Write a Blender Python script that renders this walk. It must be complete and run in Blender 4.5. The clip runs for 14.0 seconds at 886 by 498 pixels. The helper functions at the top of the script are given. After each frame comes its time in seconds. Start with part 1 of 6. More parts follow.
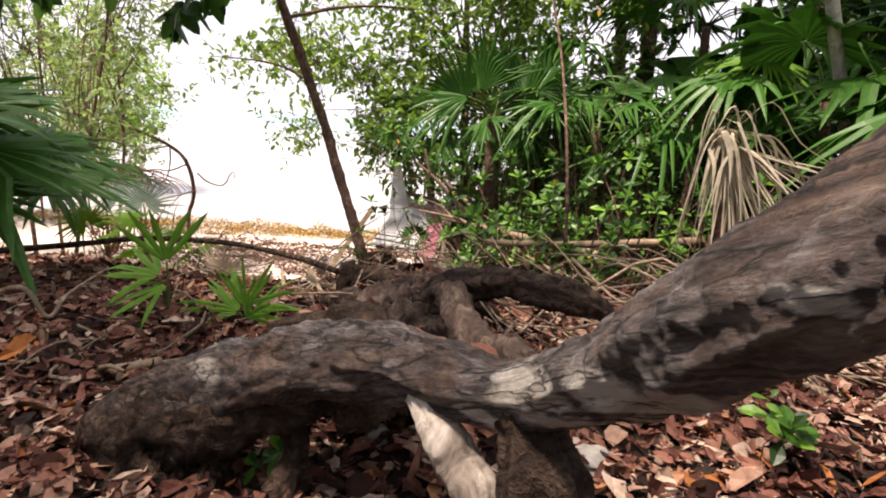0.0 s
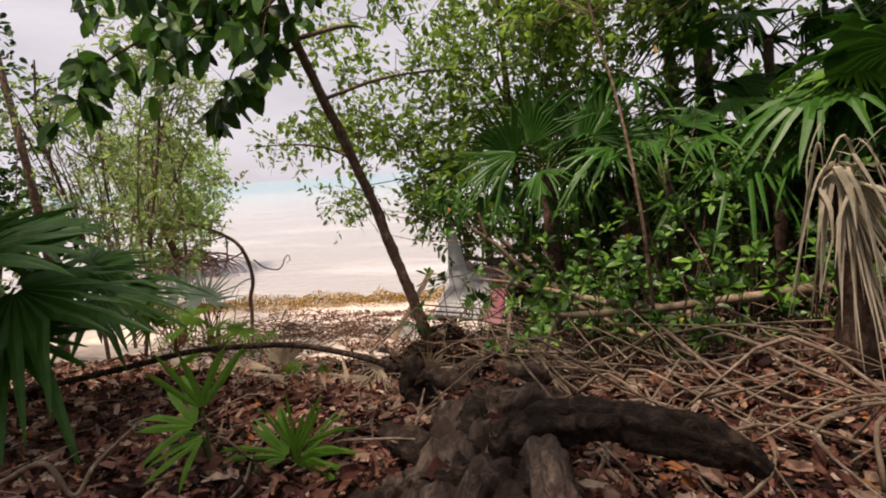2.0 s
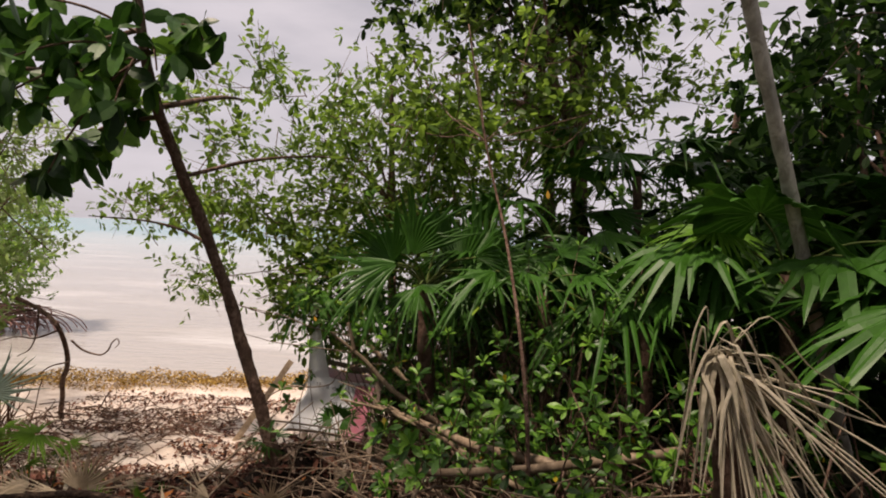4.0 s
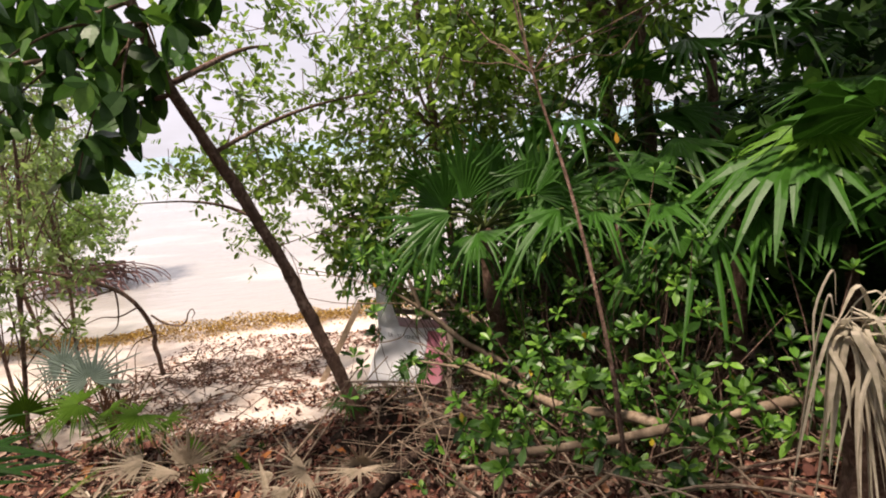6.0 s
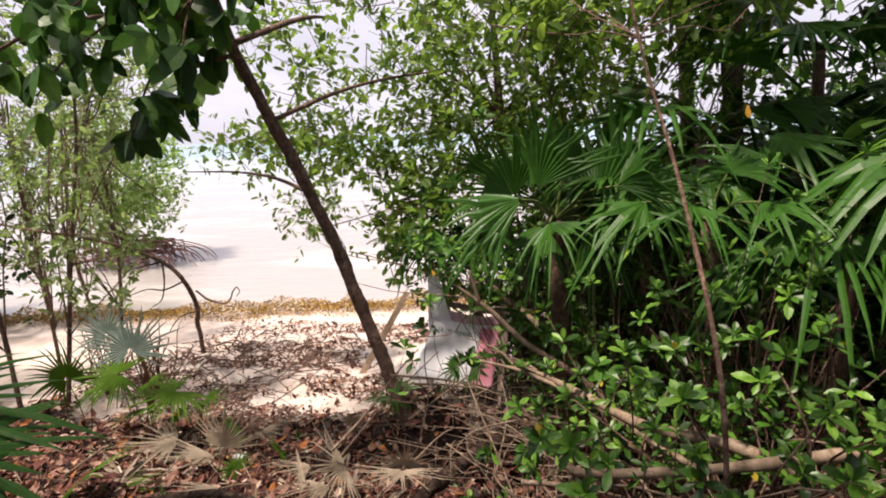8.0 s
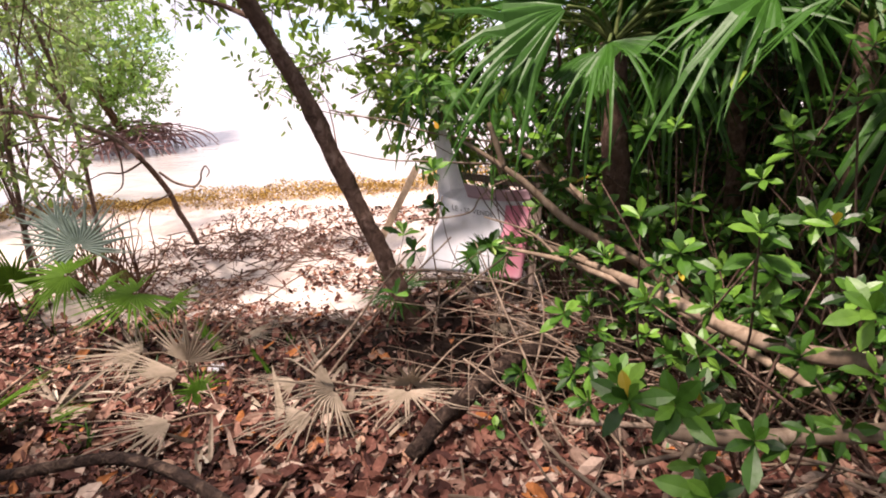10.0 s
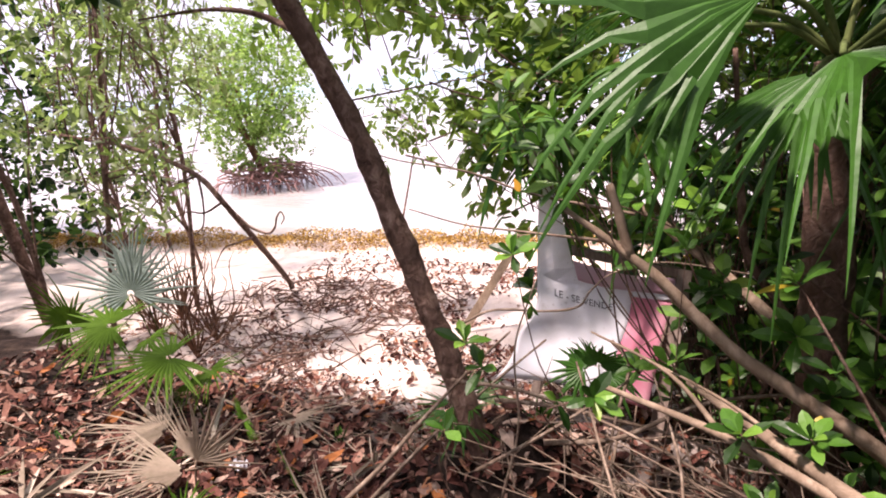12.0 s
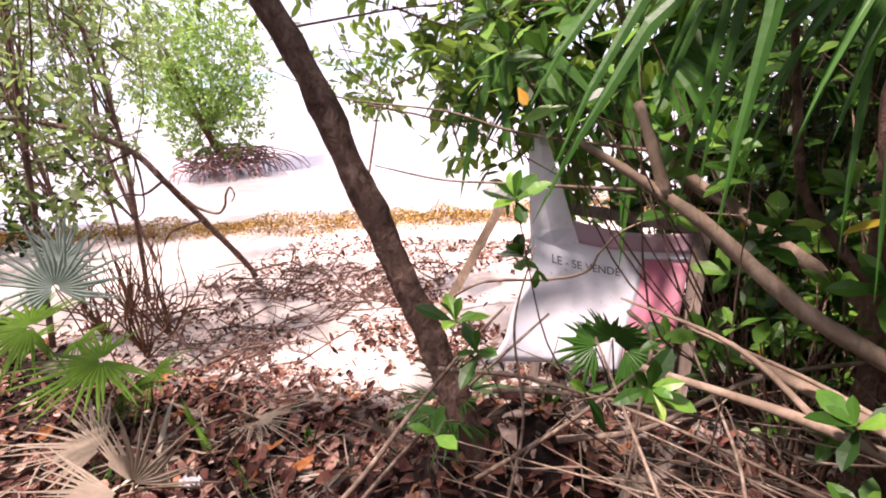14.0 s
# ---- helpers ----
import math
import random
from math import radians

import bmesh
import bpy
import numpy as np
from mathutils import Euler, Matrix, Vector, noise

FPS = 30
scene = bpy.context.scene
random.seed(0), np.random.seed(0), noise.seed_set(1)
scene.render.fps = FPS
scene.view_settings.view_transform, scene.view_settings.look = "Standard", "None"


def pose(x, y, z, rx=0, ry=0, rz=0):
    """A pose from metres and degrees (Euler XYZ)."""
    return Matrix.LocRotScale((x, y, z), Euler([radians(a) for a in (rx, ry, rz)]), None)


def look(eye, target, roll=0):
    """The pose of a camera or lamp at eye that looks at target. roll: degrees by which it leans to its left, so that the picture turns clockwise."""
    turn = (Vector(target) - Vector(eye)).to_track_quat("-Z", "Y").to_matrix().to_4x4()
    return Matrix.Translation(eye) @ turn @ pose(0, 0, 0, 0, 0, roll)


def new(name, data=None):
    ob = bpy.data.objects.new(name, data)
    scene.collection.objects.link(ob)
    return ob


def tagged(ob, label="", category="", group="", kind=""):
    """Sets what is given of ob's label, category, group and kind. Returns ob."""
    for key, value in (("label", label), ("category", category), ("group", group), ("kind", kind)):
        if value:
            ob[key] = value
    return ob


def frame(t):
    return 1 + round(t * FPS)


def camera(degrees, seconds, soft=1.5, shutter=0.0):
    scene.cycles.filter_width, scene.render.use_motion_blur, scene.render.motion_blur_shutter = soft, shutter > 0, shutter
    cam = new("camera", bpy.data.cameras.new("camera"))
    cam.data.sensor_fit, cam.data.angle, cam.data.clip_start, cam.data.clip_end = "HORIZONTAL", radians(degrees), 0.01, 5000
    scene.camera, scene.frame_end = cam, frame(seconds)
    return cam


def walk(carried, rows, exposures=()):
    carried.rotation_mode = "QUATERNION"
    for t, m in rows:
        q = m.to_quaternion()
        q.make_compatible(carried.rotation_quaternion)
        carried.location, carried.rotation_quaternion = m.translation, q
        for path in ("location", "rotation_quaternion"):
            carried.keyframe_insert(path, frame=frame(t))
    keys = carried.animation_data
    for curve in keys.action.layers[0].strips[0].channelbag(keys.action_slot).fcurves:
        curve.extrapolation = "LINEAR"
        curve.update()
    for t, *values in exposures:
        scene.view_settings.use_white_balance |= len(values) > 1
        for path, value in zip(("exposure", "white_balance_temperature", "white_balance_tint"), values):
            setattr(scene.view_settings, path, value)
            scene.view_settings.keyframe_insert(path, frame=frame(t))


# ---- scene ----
cam = camera(77.5, 14.0, 1.9)
PATH = [
    (0, (1.801, -0.265, 1.673), (1.406, 1.644, 1.227), 3.5),
    (0.5, (1.756, -0.136, 1.671), (1.339, 1.78, 1.279), 0.1),
    (1, (1.721, -0.047, 1.722), (1.297, 1.879, 1.391), -3.2),
    (1.5, (1.644, 0.03, 1.805), (1.119, 1.932, 1.479), -4.4),
    (2, (1.697, 0.121, 1.836), (1.085, 2.003, 1.547), -4.3),
    (2.5, (1.715, 0.229, 1.925), (1.198, 2.153, 1.75), -3.0),
    (3, (1.672, 0.266, 1.927), (1.404, 2.248, 1.893), -2.5),
    (5.5, (1.586, 0.931, 2.643), (1.403, 2.906, 2.385), 5.3),
    (6, (1.579, 0.932, 2.567), (1.2, 2.847, 2.133), -6.3),
    (6.5, (1.511, 0.954, 2.536), (1.09, 2.854, 2.076), -4.3),
    (7, (1.484, 0.925, 2.554), (1.013, 2.825, 2.144), -2.1),
    (9.5, (1.089, 2.036, 2.051), (0.491, 3.835, 1.413), -6.6),
    (10, (1.092, 2.246, 1.996), (0.504, 3.975, 1.181), -6.3),
    (10.5, (1.104, 2.516, 1.99), (0.417, 4.181, 1.122), -5.5),
    (11, (1.033, 2.777, 1.906), (0.198, 4.384, 1.057), -4.5),
    (11.5, (1.004, 3.089, 1.827), (0.046, 4.672, 1.069), -5.0),
    (12, (0.919, 3.253, 1.813), (-0.089, 4.866, 1.196), -6.0),
    (12.5, (0.679, 3.401, 1.741), (-0.389, 5.003, 1.197), -6.9),
    (13, (0.598, 3.463, 1.691), (-0.409, 5.066, 1.046), -6.6),
    (13.5, (0.621, 3.523, 1.655), (-0.332, 5.143, 0.971), -7.4),
    (14, (0.68, 3.578, 1.598), (-0.236, 5.219, 0.913), -7.9),
]
EXPOSURES = [(0, 1.06, 7700, 21), (1, 0.48, 7800, 20), (1.5, 0.35, 7850, 20), (3, -0.12, 8100, 21), (5.5, 0.3, 7800, 20), (6.5, 0.55, 7600, 21), (7, 0.46, 7550, 21), (9.5, 0.78, 7300, 26), (11, 1.08, 7150, 31), (12.5, 1.06, 7050, 34), (14, 1.18, 7000, 36)]
walk(cam, [(t, look(e, g, r)) for t, e, g, r in PATH], EXPOSURES)

# ---- world, sun ----
world = bpy.data.worlds.new("sky")
scene.world = world
world.use_nodes = True
wn = world.node_tree
wn.nodes.clear()


def wnode(kind, **settings):
    n = wn.nodes.new(kind)
    for key, value in settings.items():
        n.inputs[key].default_value = value
    return n


sky = wn.nodes.new("ShaderNodeTexSky")
sky.sky_type, sky.sun_disc = "NISHITA", False
sky.sun_elevation, sky.sun_rotation = radians(72), radians(-125)
sky.air_density, sky.dust_density = 1.0, 2.0
coord = wn.nodes.new("ShaderNodeTexCoord")
cloud = wnode("ShaderNodeTexNoise", Scale=3.2, Detail=6.0, Roughness=0.55)
stretch = wn.nodes.new("ShaderNodeMapping")
stretch.inputs["Scale"].default_value = (1, 1, 3.5)
wn.links.new(coord.outputs["Generated"], stretch.inputs["Vector"])
wn.links.new(stretch.outputs["Vector"], cloud.inputs["Vector"])
ramp = wn.nodes.new("ShaderNodeValToRGB")
ramp.color_ramp.elements[0].position, ramp.color_ramp.elements[0].color = 0.33, (0.7, 0.7, 0.7, 1)
ramp.color_ramp.elements[1].position, ramp.color_ramp.elements[1].color = 0.62, (0.98, 0.98, 0.98, 1)
wn.links.new(cloud.outputs["Fac"], ramp.inputs["Fac"])
over = wn.nodes.new("ShaderNodeMix")
over.data_type = "RGBA"
over.inputs[7].default_value = (9.1, 10.0, 12.2, 1)
wn.links.new(ramp.outputs["Color"], over.inputs[0])
wn.links.new(sky.outputs["Color"], over.inputs[6])
background = wnode("ShaderNodeBackground", Strength=0.07)
wn.links.new(over.outputs[2], background.inputs["Color"])
wout = wn.nodes.new("ShaderNodeOutputWorld")
wn.links.new(background.outputs[0], wout.inputs[0])

sun = new("sun", bpy.data.lights.new("sun", "SUN"))
sun.data.energy, sun.data.angle, sun.data.color = 5.0, radians(6), (1.0, 0.96, 0.9)
sun.matrix_world = look((0, 0, 0), (-math.sin(radians(-125)) * math.cos(radians(72)), -math.cos(radians(-125)) * math.cos(radians(72)), -math.sin(radians(72))))


# ---- materials ----
class Nodes:
    """A material's node tree, with short ways to add nodes."""

    def __init__(self, name, rough=0.7, spec=0.3):
        self.mat = bpy.data.materials.new(name)
        self.mat.use_nodes = True
        self.t = self.mat.node_tree
        self.out = self.t.nodes["Material Output"]
        self.p = self.t.nodes["Principled BSDF"]
        self.p.inputs["Roughness"].default_value = rough
        self.p.inputs["Specular IOR Level"].default_value = spec
        self.co = self.t.nodes.new("ShaderNodeTexCoord")

    def add(self, kind, **settings):
        n = self.t.nodes.new(kind)
        for key, value in settings.items():
            n.inputs[key].default_value = value
        return n

    def link(self, a, b):
        self.t.links.new(a, b)

    def noise(self, scale, detail=4.0, rough=0.6, stretch_by=None, dist=0.0):
        n = self.add("ShaderNodeTexNoise", Scale=scale, Detail=detail, Roughness=rough, Distortion=dist)
        if stretch_by:
            m = self.t.nodes.new("ShaderNodeMapping")
            m.inputs["Scale"].default_value = stretch_by
            self.link(self.co.outputs["Object"], m.inputs["Vector"])
            self.link(m.outputs["Vector"], n.inputs["Vector"])
        else:
            self.link(self.co.outputs["Object"], n.inputs["Vector"])
        return n.outputs["Fac"]

    def ramp(self, fac, *stops):
        r = self.t.nodes.new("ShaderNodeValToRGB")
        while len(r.color_ramp.elements) < len(stops):
            r.color_ramp.elements.new(0.5)
        for e, (pos, col) in zip(r.color_ramp.elements, stops):
            e.position, e.color = pos, (*col, 1)
        self.link(fac, r.inputs["Fac"])
        return r.outputs["Color"]

    def mix(self, fac, a, b, blend="MIX"):
        m = self.t.nodes.new("ShaderNodeMix")
        m.data_type, m.blend_type = "RGBA", blend
        for slot, v in ((0, fac), (6, a), (7, b)):
            if isinstance(v, (int, float)):
                m.inputs[slot].default_value = v
            elif isinstance(v, tuple):
                m.inputs[slot].default_value = (*v, 1)
            else:
                self.link(v, m.inputs[slot])
        return m.outputs[2]

    def island(self):
        return self.t.nodes.new("ShaderNodeNewGeometry").outputs["Random Per Island"]

    def colour(self, c):
        self.link(c, self.p.inputs["Base Color"])

    def bump(self, height, strength=0.5, distance=0.02):
        b = self.add("ShaderNodeBump", Strength=strength, Distance=distance)
        self.link(height, b.inputs["Height"])
        self.link(b.outputs["Normal"], self.p.inputs["Normal"])

    def translucent(self, col, amount):
        tr = self.t.nodes.new("ShaderNodeBsdfTranslucent")
        self.link(col, tr.inputs["Color"])
        m = self.t.nodes.new("ShaderNodeMixShader")
        m.inputs[0].default_value = amount
        self.link(self.p.outputs[0], m.inputs[1])
        self.link(tr.outputs[0], m.inputs[2])
        self.link(m.outputs[0], self.out.inputs["Surface"])


def leaf_material(name, dark, mid, light, rough=0.42, spec=0.35, through_amount=0.3, odd=None):
    n = Nodes(name, rough, spec)
    stops = [(0.0, tuple(v * 0.7 for v in dark)), (0.6, mid), (0.96, light)]
    if odd:
        stops += [(0.99, light), (0.995, odd)]
    c = n.ramp(n.island(), *stops)
    c = n.mix(0.55, c, n.ramp(n.noise(24, 3), (0.3, (0.45, 0.5, 0.4)), (0.7, (1, 1, 1))), "MULTIPLY")
    n.colour(c)
    n.bump(n.noise(60, 2), 0.25, 0.004)
    n.translucent(n.mix(0.5, c, (0.35, 0.55, 0.08), "ADD") if through_amount > 0.32 else c, through_amount)
    return n.mat


def bark_material(name, dark, mid, light, scale=14.0, along=(1, 1, 0.25), strength=0.8, distance=0.02, rough=0.85):
    n = Nodes(name, rough, 0.2)
    a = n.noise(scale, 6, 0.65, along, 0.6)
    b = n.noise(6.0, 4)
    c = n.ramp(a, (0.3, dark), (0.5, mid), (0.72, light))
    c = n.mix(n.ramp(b, (0.42, (0, 0, 0)), (0.62, (0.7, 0.7, 0.7))), c, tuple(v * 0.55 for v in mid))
    n.colour(c)
    n.bump(a, strength, distance)
    return n.mat


M_SHRUB = leaf_material("shrub_leaf", (0.012, 0.047, 0.007), (0.06, 0.175, 0.021), (0.18, 0.37, 0.05), 0.4, 0.36, 0.27, (0.45, 0.34, 0.03))
M_TREE = leaf_material("tree_leaf", (0.012, 0.036, 0.008), (0.07, 0.15, 0.025), (0.2, 0.32, 0.056), 0.5, 0.22, 0.42)
M_GREY = leaf_material("grey_green_leaf", (0.04, 0.058, 0.03), (0.125, 0.17, 0.085), (0.27, 0.33, 0.18), 0.48, 0.3, 0.5)
M_ALMOND = leaf_material("broad_leaf", (0.022, 0.07, 0.014), (0.055, 0.16, 0.024), (0.13, 0.28, 0.04), 0.42, 0.3, 0.32)
M_MANGROVE = leaf_material("mangrove_leaf", (0.09, 0.16, 0.045), (0.18, 0.32, 0.08), (0.34, 0.48, 0.14), 0.45, 0.3, 0.44)
M_PALM = leaf_material("palm_blade", (0.01, 0.045, 0.008), (0.036, 0.125, 0.015), (0.1, 0.25, 0.034), 0.45, 0.27, 0.18)
M_PALM_LOW = leaf_material("low_palm_blade", (0.025, 0.07, 0.008), (0.075, 0.16, 0.014), (0.15, 0.27, 0.028), 0.65, 0.12, 0.25)
M_PALM_SILVER = leaf_material("silver_palm_blade", (0.2, 0.28, 0.24), (0.3, 0.39, 0.33), (0.42, 0.5, 0.42), 0.5, 0.35, 0.2)
M_PALM_BRIGHT = leaf_material("young_palm_blade", (0.06, 0.15, 0.016), (0.12, 0.28, 0.03), (0.2, 0.38, 0.05), 0.5, 0.2, 0.3)
M_PALM_DEAD = leaf_material("dead_palm_blade", (0.12, 0.088, 0.062), (0.33, 0.265, 0.2), (0.56, 0.49, 0.4), 0.75, 0.15, 0.12)
M_SKIRT = leaf_material("bleached_palm_blade", (0.24, 0.19, 0.135), (0.52, 0.45, 0.35), (0.75, 0.69, 0.59), 0.75, 0.15, 0.15)
M_WOODS = leaf_material("woods_leaf", (0.006, 0.02, 0.005), (0.03, 0.085, 0.014), (0.1, 0.22, 0.035), 0.55, 0.15, 0.3)
M_YELLOW = leaf_material("yellow_leaf", (0.45, 0.2, 0.015), (0.5, 0.26, 0.02), (0.55, 0.3, 0.03), 0.5, 0.3, 0.3)

M_BARK = bark_material("grey_brown_bark", (0.035, 0.02, 0.014), (0.165, 0.098, 0.072), (0.34, 0.24, 0.19), 24, (1, 1, 0.8), 0.9, 0.03)
M_BARK_RED = bark_material("reddish_bark", (0.07, 0.035, 0.02), (0.17, 0.085, 0.05), (0.26, 0.15, 0.09), 18)
M_BARK_PALE = bark_material("pale_bark", (0.2, 0.17, 0.14), (0.48, 0.43, 0.37), (0.66, 0.61, 0.54), 16, (1, 1, 0.5), 0.4, 0.01)
M_LIMB = bark_material("tan_dead_wood", (0.1, 0.066, 0.044), (0.24, 0.175, 0.12), (0.38, 0.3, 0.22), 20, (1, 1, 0.4), 0.5, 0.01)
M_TWIG = bark_material("dry_twig", (0.08, 0.052, 0.036), (0.22, 0.16, 0.115), (0.43, 0.35, 0.27), 30, (1, 1, 1), 0.4, 0.005)
M_ROOTS = bark_material("dark_rotten_wood", (0.008, 0.005, 0.004), (0.05, 0.031, 0.023), (0.2, 0.135, 0.095), 26, (1, 1, 1), 1.0, 0.05)
M_STUMP = bark_material("rotten_brown_wood", (0.014, 0.009, 0.007), (0.12, 0.08, 0.062), (0.34, 0.25, 0.19), 24, (1, 0.35, 1), 1.0, 0.05)
M_BARE = bark_material("bare_pale_wood", (0.05, 0.037, 0.03), (0.3, 0.25, 0.21), (0.74, 0.69, 0.63), 16, (1, 1, 0.4), 0.6, 0.02)
M_ROOT_RED = bark_material("mangrove_root", (0.16, 0.07, 0.06), (0.32, 0.17, 0.15), (0.46, 0.3, 0.27), 8)
M_STEM = bark_material("palm_stem", (0.04, 0.06, 0.02), (0.1, 0.14, 0.04), (0.2, 0.22, 0.08), 12)
M_PLANK = bark_material("weathered_plank", (0.26, 0.18, 0.12), (0.42, 0.31, 0.22), (0.56, 0.45, 0.34), 9, (6, 6, 0.4), 0.3, 0.004)
M_POST = bark_material("grey_post_wood", (0.13, 0.1, 0.08), (0.26, 0.2, 0.16), (0.36, 0.3, 0.25), 9, (6, 6, 0.4), 0.4, 0.004)


def log_material():
    n = Nodes("charred_driftwood", 0.52, 0.45)
    turn = n.t.nodes.new("ShaderNodeMapping")
    turn.inputs["Rotation"].default_value = (0, radians(30), radians(32))
    n.link(n.co.outputs["Object"], turn.inputs["Vector"])

    def streaks(scale, detail, along, rough=0.7, dist=0.4):
        m = n.t.nodes.new("ShaderNodeMapping")
        m.inputs["Scale"].default_value = (along, 1, 1)
        n.link(turn.outputs["Vector"], m.inputs["Vector"])
        k = n.add("ShaderNodeTexNoise", Scale=scale, Detail=detail, Roughness=rough, Distortion=dist)
        n.link(m.outputs["Vector"], k.inputs["Vector"])
        return k.outputs["Fac"]

    def stain(centre, size):
        d = n.t.nodes.new("ShaderNodeVectorMath")
        d.operation = "SUBTRACT"
        n.link(n.co.outputs["Object"], d.inputs[0])
        d.inputs[1].default_value = centre
        s = n.t.nodes.new("ShaderNodeVectorMath")
        s.operation = "DIVIDE"
        n.link(d.outputs[0], s.inputs[0])
        s.inputs[1].default_value = size
        ln = n.t.nodes.new("ShaderNodeVectorMath")
        ln.operation = "LENGTH"
        n.link(s.outputs[0], ln.inputs[0])
        k = n.add("ShaderNodeMath")
        k.operation = "MULTIPLY_ADD"
        n.link(streaks(14, 6, 0.4, 0.7, 0.8), k.inputs[0])
        k.inputs[1].default_value = 2.2
        n.link(ln.outputs["Value"], k.inputs[2])
        return k.outputs[0], 1.75, 2.1

    grain = streaks(44, 10, 0.16, 0.8, 0.2)
    cracks = streaks(22, 4, 0.07, 0.5, 0.15)
    c = n.ramp(grain, (0.36, (0.011, 0.008, 0.007)), (0.46, (0.06, 0.047, 0.045)), (0.54, (0.2, 0.172, 0.17)), (0.68, (0.56, 0.51, 0.5)))
    brown = n.ramp(streaks(26, 9, 0.3, 0.78), (0.37, (0.016, 0.009, 0.006)), (0.49, (0.11, 0.062, 0.044)), (0.66, (0.4, 0.28, 0.2)))
    c = n.mix(n.ramp(streaks(4.0, 5, 0.6), (0.44, (0, 0, 0)), (0.58, (0.9, 0.9, 0.9))), c, brown)
    bare = n.ramp(streaks(40, 6, 0.25), (0.3, (0.36, 0.29, 0.23)), (0.6, (0.85, 0.81, 0.74)))
    for centre, size in (((0.106, -0.200, 0.565), (0.11, 0.11, 0.05)), ((0.187, -0.308, 0.630), (0.09, 0.09, 0.045)), ((-0.665, 0.218, 0.307), (0.07, 0.1, 0.045)), ((0.016, -0.139, 0.476), (0.07, 0.08, 0.02)), ((0.287, -0.486, 0.813), (0.035, 0.035, 0.012)), ((0.229, -0.389, 0.663), (0.06, 0.06, 0.02))):
        value, lo, hi = stain(centre, size)
        m = n.add("ShaderNodeMapRange")
        n.link(value, m.inputs["Value"])
        m.inputs["From Min"].default_value, m.inputs["From Max"].default_value = lo, hi
        m.inputs["To Min"].default_value, m.inputs["To Max"].default_value = 1.0, 0.0
        c = n.mix(m.outputs["Result"], c, bare)
    c = n.mix(n.ramp(cracks, (0.47, (0, 0, 0)), (0.5, (1, 1, 1)), (0.53, (0, 0, 0))), c, (0.008, 0.006, 0.005))
    n.colour(c)
    n.bump(n.mix(0.3, grain, streaks(60, 6, 0.35, 0.8)), 1.0, 0.06)
    return n.mat


def ground_material():
    n = Nodes("sandy_forest_soil", 0.92, 0.15)
    split = n.t.nodes.new("ShaderNodeSeparateXYZ")
    n.link(n.co.outputs["Object"], split.inputs[0])
    wob = n.add("ShaderNodeMath")
    wob.operation = "MULTIPLY_ADD"
    n.link(n.noise(1.1, 5, 0.6), wob.inputs[0])
    wob.inputs[1].default_value = 2.6
    n.link(split.outputs["Y"], wob.inputs[2])
    band = n.add("ShaderNodeMapRange")
    n.link(wob.outputs[0], band.inputs["Value"])
    band.inputs["From Min"].default_value, band.inputs["From Max"].default_value = 6.7, 7.4
    sand = n.ramp(n.noise(3.0, 6, 0.65), (0.3, (0.5, 0.41, 0.35)), (0.55, (0.7, 0.61, 0.54)), (0.75, (0.8, 0.73, 0.67)))
    sand = n.mix(n.ramp(n.noise(160, 2), (0.3, (0, 0, 0)), (0.7, (0.35, 0.35, 0.35))), sand, (0.42, 0.32, 0.26))
    soil = n.ramp(n.noise(7, 8, 0.7), (0.32, (0.012, 0.008, 0.006)), (0.52, (0.026, 0.017, 0.013)), (0.68, (0.07, 0.048, 0.035)), (0.82, (0.2, 0.15, 0.11)))
    n.colour(n.mix(band.outputs["Result"], soil, sand))
    n.bump(n.mix(0.4, n.noise(11, 8, 0.7), n.noise(70, 3)), 0.8, 0.04)
    return n.mat


def water_material():
    n = Nodes("shallow_sea", 0.16, 0.5)
    split = n.t.nodes.new("ShaderNodeSeparateXYZ")
    n.link(n.co.outputs["Object"], split.inputs[0])
    far = n.add("ShaderNodeMapRange")
    n.link(split.outputs["Y"], far.inputs["Value"])
    far.inputs["From Min"].default_value, far.inputs["From Max"].default_value = 10, 190
    c = n.ramp(far.outputs["Result"], (0.0, (0.36, 0.335, 0.31)), (0.12, (0.36, 0.365, 0.36)), (0.4, (0.33, 0.43, 0.45)), (0.75, (0.13, 0.34, 0.4)))
    c = n.mix(n.ramp(n.noise(0.25, 4, 0.6, (0.4, 1.8, 1)), (0.52, (0, 0, 0)), (0.66, (0.6, 0.6, 0.6))), c, (0.58, 0.57, 0.56))
    n.colour(c)
    n.bump(n.noise(1.6, 5, 0.6, (0.6, 1.8, 1)), 0.5, 0.12)
    return n.mat


def litter_material():
    n = Nodes("dry_leaf_litter", 0.75, 0.15)
    c = n.ramp(n.island(), (0.0, (0.018, 0.009, 0.007)), (0.2, (0.07, 0.028, 0.022)), (0.45, (0.17, 0.068, 0.05)), (0.65, (0.26, 0.115, 0.08)), (0.82, (0.36, 0.23, 0.17)), (0.94, (0.56, 0.43, 0.34)), (0.98, (0.4, 0.15, 0.05)))
    n.colour(n.mix(0.6, c, n.ramp(n.noise(40, 4), (0.3, (0.35, 0.33, 0.32)), (0.7, (1, 1, 1))), "MULTIPLY"))
    n.bump(n.noise(80, 3), 0.5, 0.004)
    return n.mat


def weed_material():
    n = Nodes("golden_seaweed", 0.75, 0.25)
    n.colour(n.ramp(n.island(), (0.0, (0.1, 0.05, 0.01)), (0.4, (0.3, 0.17, 0.035)), (0.75, (0.48, 0.3, 0.07)), (1.0, (0.6, 0.42, 0.14))))
    return n.mat


